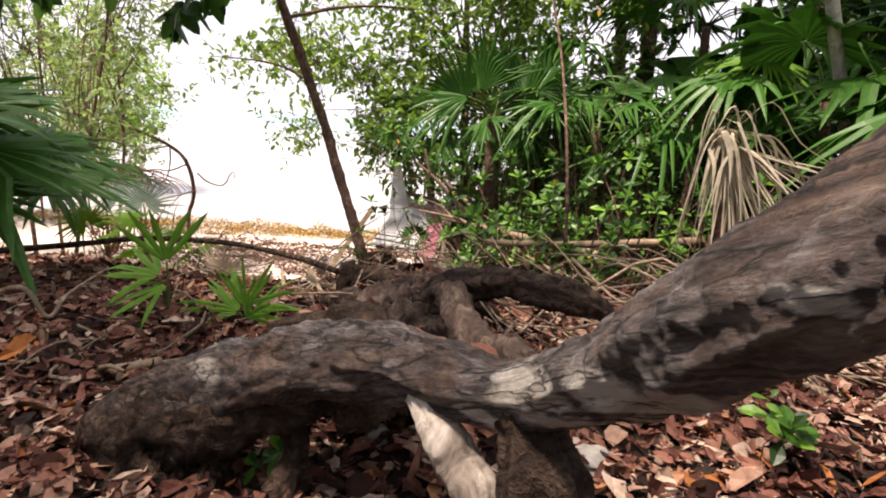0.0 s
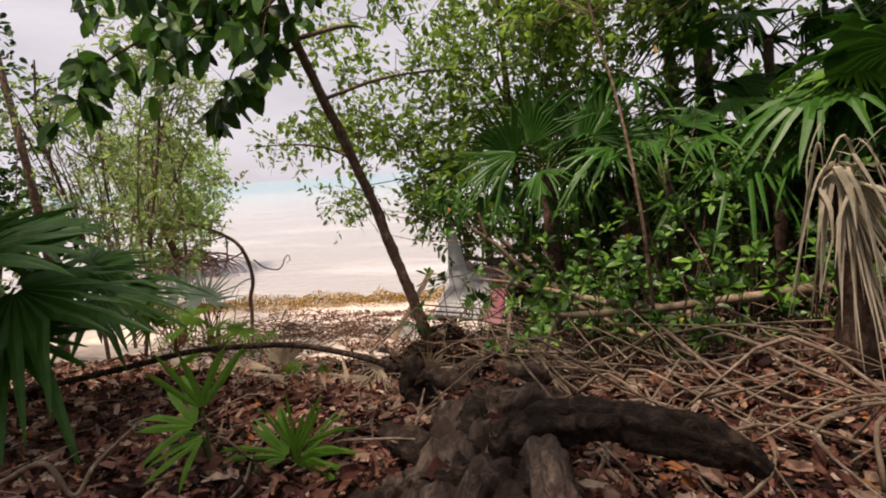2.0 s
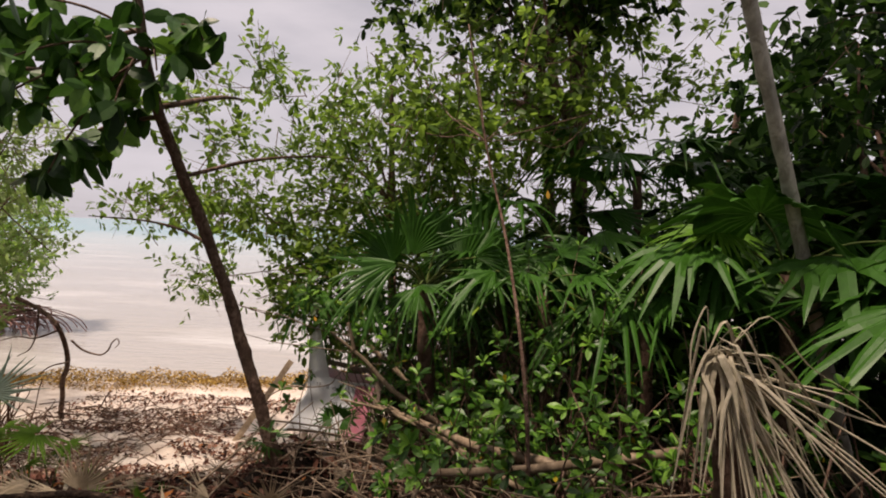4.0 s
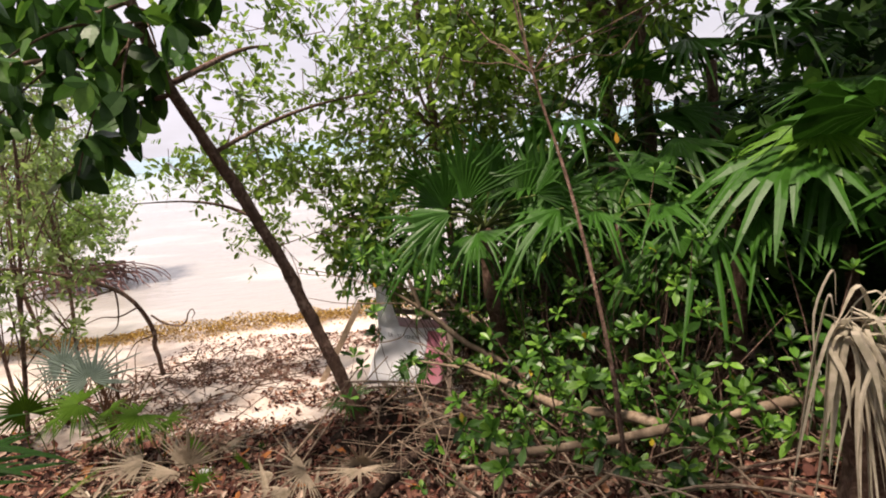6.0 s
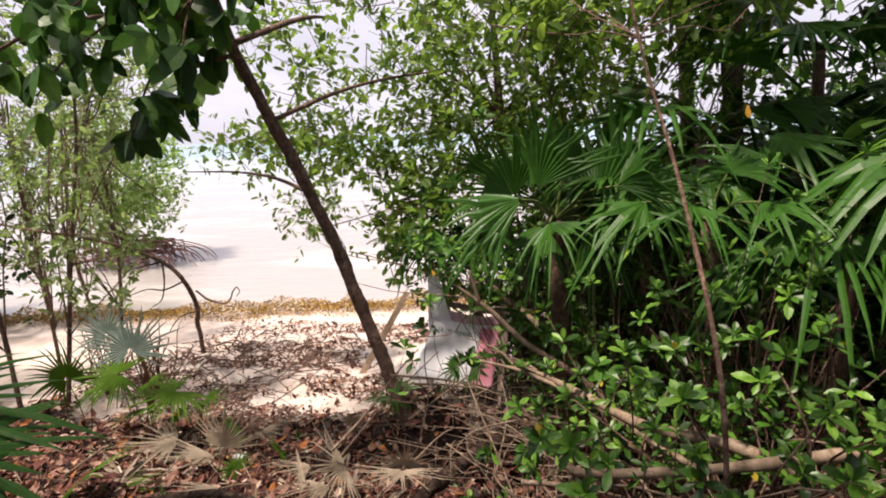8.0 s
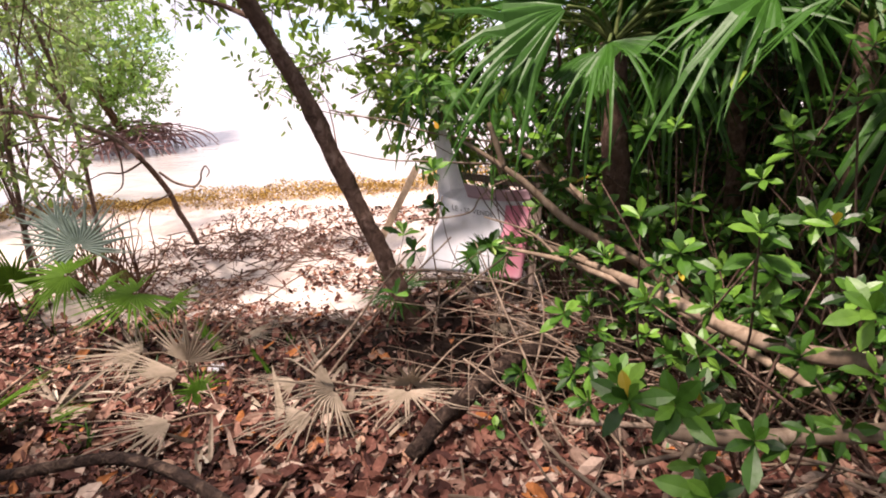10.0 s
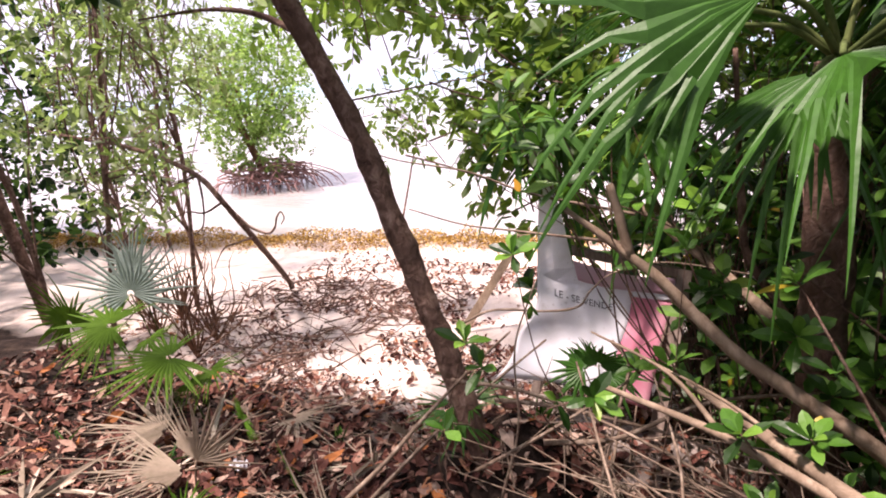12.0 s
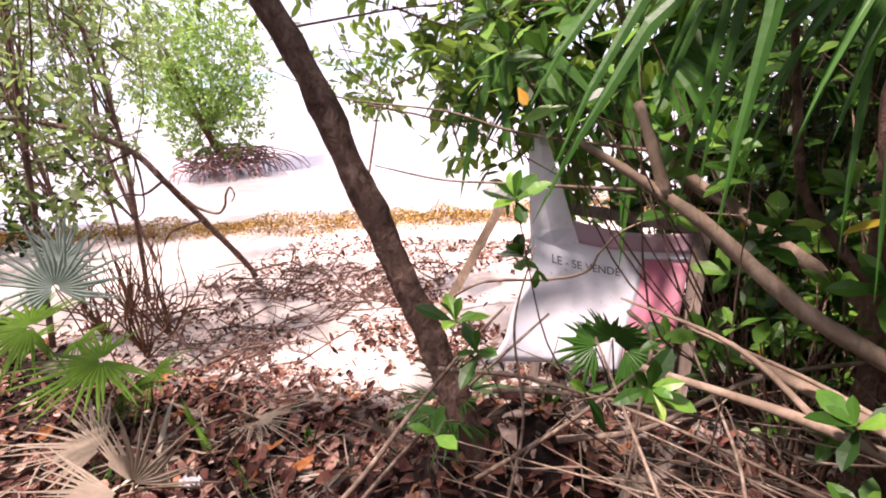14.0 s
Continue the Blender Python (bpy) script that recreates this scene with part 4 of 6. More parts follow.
def mangrove():
    o = np.array([-12.4, 14.7, -1.05])
    g = np.random.default_rng(300)
    t = thing("mangrove", "pale green mangrove on arching red prop roots in shallow water", "tree", o)
    for i in range(4):
        a = Acc()
        e = g.normal(0, 1, 3) * [0.9, 0.6, 0.3]
        tube(a, [(g.normal(0, 0.3), g.normal(0, 0.2), 0.6), (e[0] * 0.4, e[1] * 0.4, 1.8), (e[0], e[1], 3.6 + e[2])], [0.07, 0.05, 0.02], 7, 5, 0.06, i)
        part("trunk", a, M_BARK_RED, t, smooth=True)
    for i in range(120):
        a = Acc()
        th, rr = g.uniform(0, 6.28), g.uniform(0.5, 2.5)
        x, y = rr * math.cos(th) + 0.5 * (rr > 1.2), rr * math.sin(th) * 0.7
        h, sx, sy = g.uniform(0.25, 0.8), g.normal(0, 0.6), g.normal(0, 0.4)
        tube(a, [(sx + x * 0.1, sy + y * 0.1, h), (sx + x * 0.5, sy + y * 0.5, h * g.uniform(0.8, 1.1)), (x * 0.85, y * 0.85, h * 0.5), (x + g.normal(0, 0.1), y, -0.25)], np.array([1.2, 1, 0.9, 0.7]) * g.uniform(0.012, 0.024), 5, 4, 0.05, i)
        part("prop_root", a, M_ROOT_RED, t, smooth=True)
    sp = blob(g, (0.1, 0, 2.7), (2.1, 1.6, 2.2), 250)
    sp = sp[sp[:, 2] > 0.65]
    for pts, r in limbs_to(g, (0, 0, 1.4), sp[g.integers(0, len(sp), 24)], 0.03):
        a = Acc()
        tube(a, pts, r, 5, 4, 0.05)
        part("limb", a, M_BARK_RED, t, smooth=True)
    a = Acc()
    scatter_crown(a, sp, 0.36, 42, 0.13, 0.26, g)
    part("crown", a, M_MANGROVE, t)


mangrove()


# ---- fan palms ----
def palm(name, label, base, fronds, straps=0, group="fan palms", stem_r=0.05, stem=None, seed=0, petiole=0.008, material=None, flat=False, broad=False):
    """fronds: (hub, axis, normal, radius, droop) in world space, each on its own leaf stalk from the crown."""
    g = np.random.default_rng(seed)
    o = np.array(base, float)
    t = thing(name, label, "palm", o, group)
    crown = o
    if stem is not None:
        a = Acc()
        tube(a, np.array(stem, float) - o, np.linspace(stem_r, stem_r * 0.85, len(stem)), 10, 6, 0.12, seed)
        part("stem", a, M_BARK, t, smooth=True)
        crown = np.array(stem[-1], float)
    for hub, axis, normal, radius, droop in fronds:
        hub = np.array(hub, float)
        f = Acc()
        if straps:
            fan(f, hub - o, axis, normal, radius, g, straps, 2.0, droop, 0.4, 1.5, 0.15, 0.1, 0.25)
        elif broad:
            fan(f, hub - o, axis, normal, radius, g, g.integers(18, 24), g.uniform(2.1, 3.1), droop, 0.65, 1.0, 0.16, 0.25, g.uniform(0.44, 0.58), g.uniform(0.35, 0.85))
        elif flat:
            fan(f, hub - o, axis, normal, radius, g, 28, 4.7, droop, 0.6, 0.85, 0.1, 0.12, 0.34, 0.15)
        else:
            fan(f, hub - o, axis, normal, radius, g, g.integers(18, 26), g.uniform(3.6, 4.8), droop, 0.55, 1.1, 0.16, 0.12, g.uniform(0.42, 0.58), g.uniform(0.1, 0.55))
        blade = part("frond", f, material or M_PALM, t)
        a = Acc()
        mid = (crown + hub) / 2 + np.array([0, 0, 0.12]) * np.linalg.norm(hub - crown)
        tube(a, np.array([crown, mid, hub]) - o, [petiole * 1.3, petiole, petiole * 0.8], 6, 5)
        part("leaf_stalk", a, M_STEM, blade, smooth=True)
    return t


def ring_of_fronds(g, crown, n, reach, radius, up=0.5, droop=0.3, arc=(0, 6.28)):
    out = []
    for i in range(n):
        th = arc[0] + (arc[1] - arc[0]) * (i + g.uniform(-0.3, 0.3)) / n
        el = up + g.normal(0, 0.25)
        d = np.array([math.cos(th) * math.cos(el), math.sin(th) * math.cos(el), math.sin(el)])
        hub = np.array(crown) + d * reach * g.uniform(0.75, 1.15)
        ax = unit(d + np.array([0, 0, -0.35]))
        out.append((hub, ax, np.array([0, 0, 1.0]) + 0.5 * d + g.normal(0, 0.15, 3), radius * g.uniform(0.85, 1.15), droop * g.uniform(0.6, 1.4)))
    return out


g = np.random.default_rng(400)
# low palm at the start of the walk
palm("fan_palm", "low fan palm with glossy spreading dark green fronds", (-1.55, 1.9, 0.68),
     [((-1.35, 2.0, 1.62), (0.35, 0, 0.95), (0.3, -1, 0.1), 0.5, 0.05), ((-1.1, 1.8, 1.6), (1, 0.2, 0.12), (-0.1, -0.5, 1), 0.6, 0.18), ((-1.05, 1.95, 1.42), (1, 0.25, -0.12), (0, -0.5, 1), 0.66, 0.2), ((-1.1, 1.9, 1.2), (1, 0.3, -0.2), (0, -0.5, 1), 0.5, 0.2), ((-1.2, 1.7, 1.45), (0.9, -0.1, 0.5), (-0.4, -0.7, 0.7), 0.5, 0.12),
      ((-1.6, 2.4, 1.65), (-0.3, 0.9, 0.3), (0, -0.6, 1), 0.6, 0.3), ((-1.5, 2.7, 1.4), (0.6, 0.7, -0.1), (0, -0.6, 1), 0.55, 0.2), ((-1.3, 2.6, 1.25), (0.8, 0.4, -0.2), (0, -0.4, 1), 0.5, 0.2), ((-2.1, 1.8, 1.5), (-1, 0.1, 0.2), (0, -0.4, 1), 0.6, 0.3)], seed=401)
# young palmetto beside the log
palm("young_palmetto", "small bright green palmetto sprouting from leaf litter", (0.58, 1.76, 0.7),
     [((0.56, 1.73, 0.86), (-0.05, 0.1, 1), (0, -1, 0.1), 0.24, 0.05), ((0.58, 1.72, 0.84), (0.8, 0, 0.45), (-0.4, -0.7, 0.6), 0.28, 0.2), ((0.53, 1.72, 0.84), (-0.8, 0, 0.4), (0.3, -0.7, 0.6), 0.28, 0.25), ((0.57, 1.7, 0.83), (0.4, -0.3, 0.8), (-0.2, -0.9, 0.3), 0.22, 0.15)], group="young palmettos", seed=402, petiole=0.005, material=M_PALM_BRIGHT, straps=8)
palm("young_palmetto", "small bright green palmetto with one broad upright leaf", (0.26, 1.64, 0.7),
     [((0.28, 1.61, 1.06), (-0.2, 0, 1), (0.3, -1, 0.1), 0.24, 0.02), ((0.25, 1.6, 1.0), (-0.9, 0, 0.25), (0, -0.6, 1), 0.26, 0.25), ((0.28, 1.6, 0.96), (-0.5, -0.3, -0.1), (0, -0.6, 1), 0.2, 0.4)], group="young palmettos", seed=403, petiole=0.005, material=M_PALM_BRIGHT, straps=5)

# fans at the edge of the beach
for hub, axis, normal, r, d, m, lab in (((-2.87, 5.17, 0.55), (-0.15, 0.15, 0.95), (0.65, -0.72, 0.3), 0.44, 0.02, M_PALM_SILVER, "silvery fan palm leaf on a low stalk"), ((-2.2, 4.95, 0.3), (-0.35, -0.75, 0.05), (0.05, -0.35, 1), 0.44, 0.14, M_PALM_LOW, "green low fan palm with spiky tips"),
                                       ((-2.8, 4.95, 0.42), (-0.7, -0.5, 0.05), (0.05, -0.4, 1), 0.42, 0.16, M_PALM_LOW, "dark green low fan palm"), ((-3.5, 5.0, 0.3), (-0.3, -0.2, 0.8), (0, -0.9, 0.5), 0.46, 0.2, M_PALM_LOW, "dark green low fan palm"),
                                       ((-2.65, 5.05, 0.05), (0.3, -0.6, 0.2), (0, -0.3, 1), 0.36, 0.2, M_PALM_LOW, "dark green low fan palm"), ((-1.75, 3.55, 0.4), (0.5, -0.3, 0.35), (0, -0.4, 1), 0.45, 0.2, M_PALM_LOW, "dark green low fan palm"),
                                       ((-3.6, 5.6, 0.5), (-0.2, 0.1, 0.9), (0.2, -0.9, 0.4), 0.42, 0.15, M_PALM_SILVER, "silvery fan palm leaf on a low stalk"), ((-1.8, 5.06, -0.12), (0.4, -0.1, 0.8), (0, -0.8, 0.5), 0.22, 0.15, M_PALM_BRIGHT, "small bright green fan palm"), ((-1.2, 4.85, -0.12), (0.2, -0.2, 0.6), (0, -0.7, 0.7), 0.2, 0.25, M_PALM_BRIGHT, "small bright green fan palm"),
                                       ((-1.15, 4.25, 0.1), (-0.3, -0.3, 0.5), (0, -0.6, 0.8), 0.2, 0.3, M_PALM_BRIGHT, "small bright green fan palm")):
    x, y = hub[0] - 0.12 * axis[0], hub[1] + 0.1
    b = (x, y, ground_at(x, y) - 0.02)
    h2 = np.array(hub)
    palm("low_palm", lab, b, [(h2, axis, normal, r, d), (h2 + [0.15, 0.14, -0.14], (0.8, -0.4, 0.1), (0, -0.4, 0.9), r * 0.6, 0.3)] if r > 0.3 and m is M_PALM_LOW else [(h2, axis, normal, r, d)], group="low palms by the beach", seed=int(abs(x * 100)), petiole=0.005, material=m, flat=True)

palm("palmetto", "dark little palmetto in front of the sign", (0.3, 5.5, 0.12), [((0.315, 5.42, 0.5), (0.1, -0.2, 0.9), (0, -0.9, 0.5), 0.16, 0.1), ((0.36, 5.42, 0.46), (0.8, -0.2, 0.1), (0, -0.7, 0.8), 0.17, 0.15), ((0.25, 5.42, 0.46), (-0.8, -0.2, 0.3), (0, -0.7, 0.8), 0.16, 0.15)], group="low palms by the beach", seed=431, petiole=0.004)
palm("palmetto", "spiky dark palmetto tuft at the foot of the leaning tree", (-0.24, 5.12, 0.2), ring_of_fronds(np.random.default_rng(44), (-0.24, 5.12, 0.3), 8, 0.08, 0.17, 0.7, 0.1), group="low palms by the beach", seed=432, petiole=0.004, straps=10)

# the large palm in the middle
big = [((0.87, 5.02, 1.92), (-0.85, -0.25, 0.12), (-0.5, -0.5, 0.75), 0.62, 0.42), ((1.38, 5.15, 1.9), (0.2, 0.2, 0.95), (-0.55, -0.8, 0.2), 0.68, 0.12), ((1.05, 5.05, 1.75), (0.1, -0.55, -0.1), (-0.3, -0.3, 0.9), 0.38, 0.4), ((0.95, 5.15, 1.98), (-0.1, 0.1, 0.98), (-0.6, -0.75, 0.1), 0.66, 0.1), ((0.78, 5.25, 1.9), (-0.4, 0.05, 0.9), (-0.5, -0.8, 0.25), 0.58, 0.14), ((1.4, 5.1, 1.85), (0.75, -0.4, 0.05), (0.2, -0.3, 0.9), 0.5, 0.35),
       ((0.8, 5.25, 1.85), (-0.75, 0.0, -0.05), (-0.3, -0.4, 0.8), 0.42, 0.4), ((1.15, 5.5, 2.1), (0.0, 0.3, 0.95), (0.7, -0.7, 0.2), 0.55, 0.15), ((1.65, 5.2, 1.95), (0.85, -0.2, 0.35), (0, -0.5, 0.8), 0.5, 0.4), ((1.4, 5.6, 1.7), (0.2, -0.3, -0.3), (0, -0.6, 0.7), 0.4, 0.45), ((1.0, 5.2, 1.7), (-0.35, -0.4, -0.4), (-0.2, -0.7, 0.6), 0.42, 0.5), ((1.35, 5.3, 1.72), (0.6, -0.3, -0.3), (0.3, -0.6, 0.7), 0.44, 0.5), ((1.5, 5.0, 2.0), (0.5, -0.3, 0.5), (-0.3, -0.8, 0.5), 0.5, 0.4)]
palm("fan_palm", "large glossy fan palm overhanging the faded sign", (1.15, 5.45, 0.0), big, seed=440, stem=[(1.15, 5.45, -0.1), (1.12, 5.4, 0.5), (1.1, 5.37, 1.0), (1.08, 5.36, 1.4), (1.07, 5.35, 1.72)], stem_r=0.08, petiole=0.01, broad=True)
palm("fan_palm", "fan palm with hanging narrow leaf tips behind the sign", (0.2, 6.5, -0.3), [((-0.12, 5.85, 1.62), (-0.7, -0.25, -0.3), (-0.4, -0.6, 0.7), 0.44, 0.45), ((-0.02, 5.95, 1.5), (-0.4, -0.35, -0.6), (-0.2, -0.8, 0.5), 0.42, 0.4), ((0.0, 6.3, 1.85), (-0.8, -0.1, 0.2), (0, -0.7, 0.8), 0.46, 0.4), ((0.3, 6.1, 1.75), (0.1, -0.6, 0.1), (0, -0.5, 0.9), 0.44, 0.5), ((0.45, 6.2, 2.0), (0.2, -0.5, 0.6), (0, -0.9, 0.3), 0.5, 0.3), ((0.35, 6.05, 1.5), (0.3, -0.5, -0.4), (0, -0.7, 0.6), 0.42, 0.5)], seed=441, stem=[(0.2, 6.5, -0.4), (0.22, 6.45, 0.5), (0.2, 6.4, 1.3)], stem_r=0.055)

# palms deeper in the thicket
for i, (c, n, reach, r) in enumerate((((2.9, 5.2, 1.7), 9, 0.6, 0.62), ((3.7, 4.6, 2.0), 8, 0.6, 0.66), ((2.2, 6.2, 2.2), 9, 0.6, 0.65), ((4.4, 5.8, 2.4), 9, 0.7, 0.7), ((3.2, 6.8, 2.9), 9, 0.7, 0.7), ((4.3, 3.4, 1.9), 8, 0.6, 0.66), ((2.05, 5.0, 1.75), 6, 0.45, 0.48), ((1.7, 5.7, 1.9), 8, 0.45, 0.52))):
    g = np.random.default_rng(450 + i)
    b = (c[0] + 0.05, c[1] + 0.1, ground_at(c[0], c[1]) - 0.05)
    palm("fan_palm", "fan palm with drooping split fronds in the dark thicket", b, ring_of_fronds(g, c, n, reach, r, 0.35, 0.4), seed=460 + i, broad=i % 2 == 0, stem=[b, ((b[0] + c[0]) / 2 + 0.05, (b[1] + c[1]) / 2, (b[2] + c[2]) / 2), c], stem_r=0.055)
palm("fan_palm", "fan palm leaf with a yellow centre in the thicket", (3.6, 4.9, 0.3), [((3.25, 4.72, 2.32), (-0.2, -0.6, -0.25), (0, -0.5, 1), 0.5, 0.35)], seed=470, stem=[(3.6, 4.9, 0.3), (3.58, 4.9, 1.0), (3.55, 4.95, 1.5)], stem_r=0.05, material=M_PALM_BRIGHT)


# dead palm skirt
def dead_skirt():
    o = np.array([2.72, 3.1, 0.65])
    g = np.random.default_rng(480)
    t = thing("dead_palm", "dead palm stump draped in straw-coloured hanging leaves", "palm", o)
    a = Acc()
    tube(a, np.array([(2.78, 3.14, 0.6), (2.76, 3.13, 1.0), (2.7, 3.1, 1.45), (2.63, 3.07, 1.7)]) - o, [0.09, 0.08, 0.06, 0.03], 12, 5, 0.12, 1)
    part("stem", a, M_BARK, t, smooth=True)
    for hub, axis, normal, r in (((2.6, 3.12, 1.52), (0.55, -0.25, -0.7), (-0.3, -0.9, 0.1), 0.8), ((2.66, 3.2, 1.48), (0.8, -0.1, -0.5), (-0.2, -0.9, 0.3), 0.75), ((2.6, 3.1, 1.45), (0.15, -0.3, -0.9), (0, -0.9, -0.2), 0.62), ((2.66, 3.16, 1.35), (0.35, -0.3, -0.9), (0.2, -0.9, -0.1), 0.58)):
        a = Acc()
        fan(a, np.array(hub) + [0.06, -0.1, 0.14] - o, axis, normal, r, g, 11, 1.1, 0.14, 1.1, 0.8, 0.4, 0.1, 0.18, 0.35)
        part("dead_frond", a, M_SKIRT, t)
    for i in range(38):
        a = Acc()
        th = g.uniform(2.6, 7.4)
        k = g.uniform(0.3, 1)
        top = np.array([2.62, 3.05, 1.71]) + g.normal(0, 0.035, 3)
        out = np.array([math.cos(th) * 1.0 + 0.6, math.sin(th) * 0.6, 0]) + g.normal(0, 0.15, 3)
        ln = g.uniform(0.25, 0.8)
        pts = np.array([top, top + out * 0.09 * k + [0, 0, 0.14 if i % 6 == 0 else g.uniform(-0.05, 0.02)], top + out * 0.2 * k - [0, 0, 0.12 * ln] + g.normal(0, 0.02, 3), top + out * 0.32 * k - [0, 0, 0.5 * ln], top + out * 0.44 * k - [0, 0, ln]])
        w = 0.006 + 0.024 * g.uniform() ** 1.5
        c, idx = smooth_path(pts, 4)
        side = unit(np.cross(out, [0, 0, 1])) * w
        prof = np.interp(idx, [0, 1, 2, 3, 4], [0.12, 0.8, 1, 0.8, 0.05])[:, None]
        tw = g.normal(0, 0.4, 3) * w
        V = np.stack([c - side * prof, c + tw * prof * 0.8 + np.array([0, -w * 0.5, 0]) * prof, c + side * prof], 1).reshape(-1, 3) - o
        a.add(V, [q for j in range(len(c) - 1) for q in ((3 * j, 3 * j + 1, 3 * j + 4, 3 * j + 3), (3 * j + 1, 3 * j + 2, 3 * j + 5, 3 * j + 4))])
        part("dead_leaf", a, M_SKIRT, t)


dead_skirt()

# dead fans on the litter
for hub, axis, normal, r, d in (((-0.98, 5.29, -0.34), (-0.3, -0.8, 0.3), (0, 0.0, 1), 0.46, 0.1), ((0.06, 4.5, 0.1), (0.05, -0.25, 0.95), (0.1, -0.9, 0.4), 0.3, -0.02), ((0.06, 4.44, 0.12), (0.1, -0.85, 0.1), (0, -0.25, 1), 0.34, 0.06), ((-0.32, 4.35, 0.14), (-0.25, -0.6, 0.35), (0.1, -0.6, 0.8), 0.4, 0.1), ((-1.53, 4.5, 0.02), (-0.4, -0.7, 0.3), (0, 0.0, 1), 0.5, 0.08),
                                ((-1.5, 4.55, 0.05), (0.2, 0.1, 1), (0.2, -0.9, 0.3), 0.42, 0.05), ((-2.1, 4.75, -0.08), (-0.7, -0.4, 0.2), (0, -0.1, 1), 0.48, 0.1), ((-0.75, 4.6, -0.05), (-0.7, -0.5, 0.25), (0, 0.1, 1), 0.34, 0.1), ((0.42, 5.2, 0.1), (0, -0.6, -0.5), (0, -0.8, 0.5), 0.2, 0.1), ((-0.7, 5.25, -0.05), (0.1, -0.3, 0.9), (0, -0.9, 0.4), 0.24, 0.1), ((-1.75, 5.4, -0.3), (0.9, -0.2, 0.1), (0, 0.1, 1), 0.42, 0.06),
                                ((-0.35, 4.15, 0.14), (-0.6, -0.5, 0.25), (0, 0.1, 1), 0.36, 0.08), ((-1.0, 3.9, 0.22), (-0.5, -0.7, 0.3), (0, 0.1, 1), 0.4, 0.08)):
    g = np.random.default_rng(int(abs(hub[0] * 1000)) + 3)
    o = np.array(hub)
    t = thing("dead_palm_leaf", "dry buff fan palm leaf lying on leaf litter", "palm leaf", o, "dead palm leaves")
    a = Acc()
    fan(a, (0, 0, 0), axis, normal, r, g, g.integers(20, 28), g.uniform(1.9, 3.2), d + g.uniform(0, 0.12), 0.7, 0.75, 0.3, 0.1, g.uniform(0.2, 0.4), g.uniform(-0.2, 0.3))
    part("blade", a, M_PALM_DEAD, t)
    a = Acc()
    e = -unit(axis) * 0.3
    tube(a, [(0, 0, 0), e * 0.5 + [0, 0, 0.01], e + [0, 0, -0.03]], [0.006, 0.006, 0.007], 6, 4)
    part("leaf_stalk", a, M_LIMB, t, smooth=True)


# ---- shrubs with whorled glossy leaves ----
def shrub(label, base, tips, seed, leaf=0.1, n=9, r=0.012, width=0.2, material=None, group="glossy shrubs"):
    """Stems rise from the base to each tip, which carries a whorl; a few whorls sit lower on the stem."""
    g = np.random.default_rng(seed)
    o = np.array(base, float)
    t = thing("shrub", label, "shrub", o, group)
    lv = Acc()
    for tip in tips:
        tip = np.array(tip, float)
        s = o + g.normal(0, 0.03, 3) * [1, 1, 0]
        m = (s + tip) / 2 + g.normal(0, 0.1, 3) * np.linalg.norm(tip - s)
        a = Acc()
        pts = np.array([s, (s + m) / 2, m, tip]) - o
        tube(a, pts, [r * 0.75, r * 0.6, r * 0.45, r * 0.25], 6, 4, 0.08, seed)
        part("stem", a, M_BARK, t, smooth=True)
        ax = unit(tip - m + np.array([0, -0.15, 0.25]))
        rosette(lv, tip - o, ax, n + g.integers(-2, 3), leaf * g.uniform(0.8, 1.2), width, g)
        if g.uniform() < 0.5:
            q = (m + tip) / 2 - o + g.normal(0, 0.04, 3)
            rosette(lv, q, unit(ax + g.normal(0, 0.7, 3)), n - 3, leaf * 0.85, width, g)
    part("foliage", lv, material or M_SHRUB, t)
    return t


shrub("glossy green shrub with whorled leaves beside the path", (1.55, 3.9, 0.35), [(1.14, 3.63, 0.91), (1.37, 3.91, 0.85), (1.39, 3.59, 0.86), (1.57, 4.12, 0.93), (1.75, 4.12, 1.07), (1.9, 3.93, 1.0), (1.7, 3.7, 0.75), (1.13, 3.22, 1.2), (1.24, 3.36, 1.08), (1.4, 3.3, 1.06), (1.55, 3.42, 1.0), (1.3, 3.18, 1.0), (1.68, 3.5, 1.12)], 501, 0.095, 8, 0.01)
shrub("glossy green shrub with whorled leaves among bare stems", (1.5, 4.7, 0.3), [(1.18, 4.116, 1.26), (1.7, 4.54, 1.06), (1.36, 4.5, 0.95), (1.05, 4.67, 0.85), (1.0, 4.95, 1.16), (1.3, 4.62, 0.6), (0.7, 4.317, 0.4), (1.517, 3.92, 1.23), (1.49, 3.87, 1.32), (1.46, 4.26, 0.9)], 502, 0.11)
shrub("tall glossy shrub with whorled leaves", (2.1, 4.5, 0.35), [(1.86, 4.44, 1.58), (1.57, 4.71, 1.68), (2.1, 4.4, 1.4), (2.4, 4.3, 1.55), (2.3, 4.2, 1.2), (2.0, 4.2, 1.25), (2.6, 4.5, 1.8), (1.75, 4.6, 1.35)], 503, 0.12)
shrub("tall glossy shrub with whorled leaves under the palms", (2.15, 4.75, 0.35), [(1.85, 4.35, 1.75), (2.05, 4.45, 1.95), (2.25, 4.55, 2.15), (1.7, 4.5, 1.45), (1.95, 4.3, 1.5), (2.2, 4.3, 1.7), (2.4, 4.6, 1.95), (1.75, 4.25, 1.2), (2.05, 4.2, 1.3), (2.3, 4.25, 1.5), (2.5, 4.4, 1.75), (1.6, 4.4, 1.3), (1.9, 4.6, 2.05), (2.15, 4.1, 1.1), (2.4, 4.1, 1.35), (1.85, 4.05, 1.0)], 5031, 0.11, 9, 0.01)
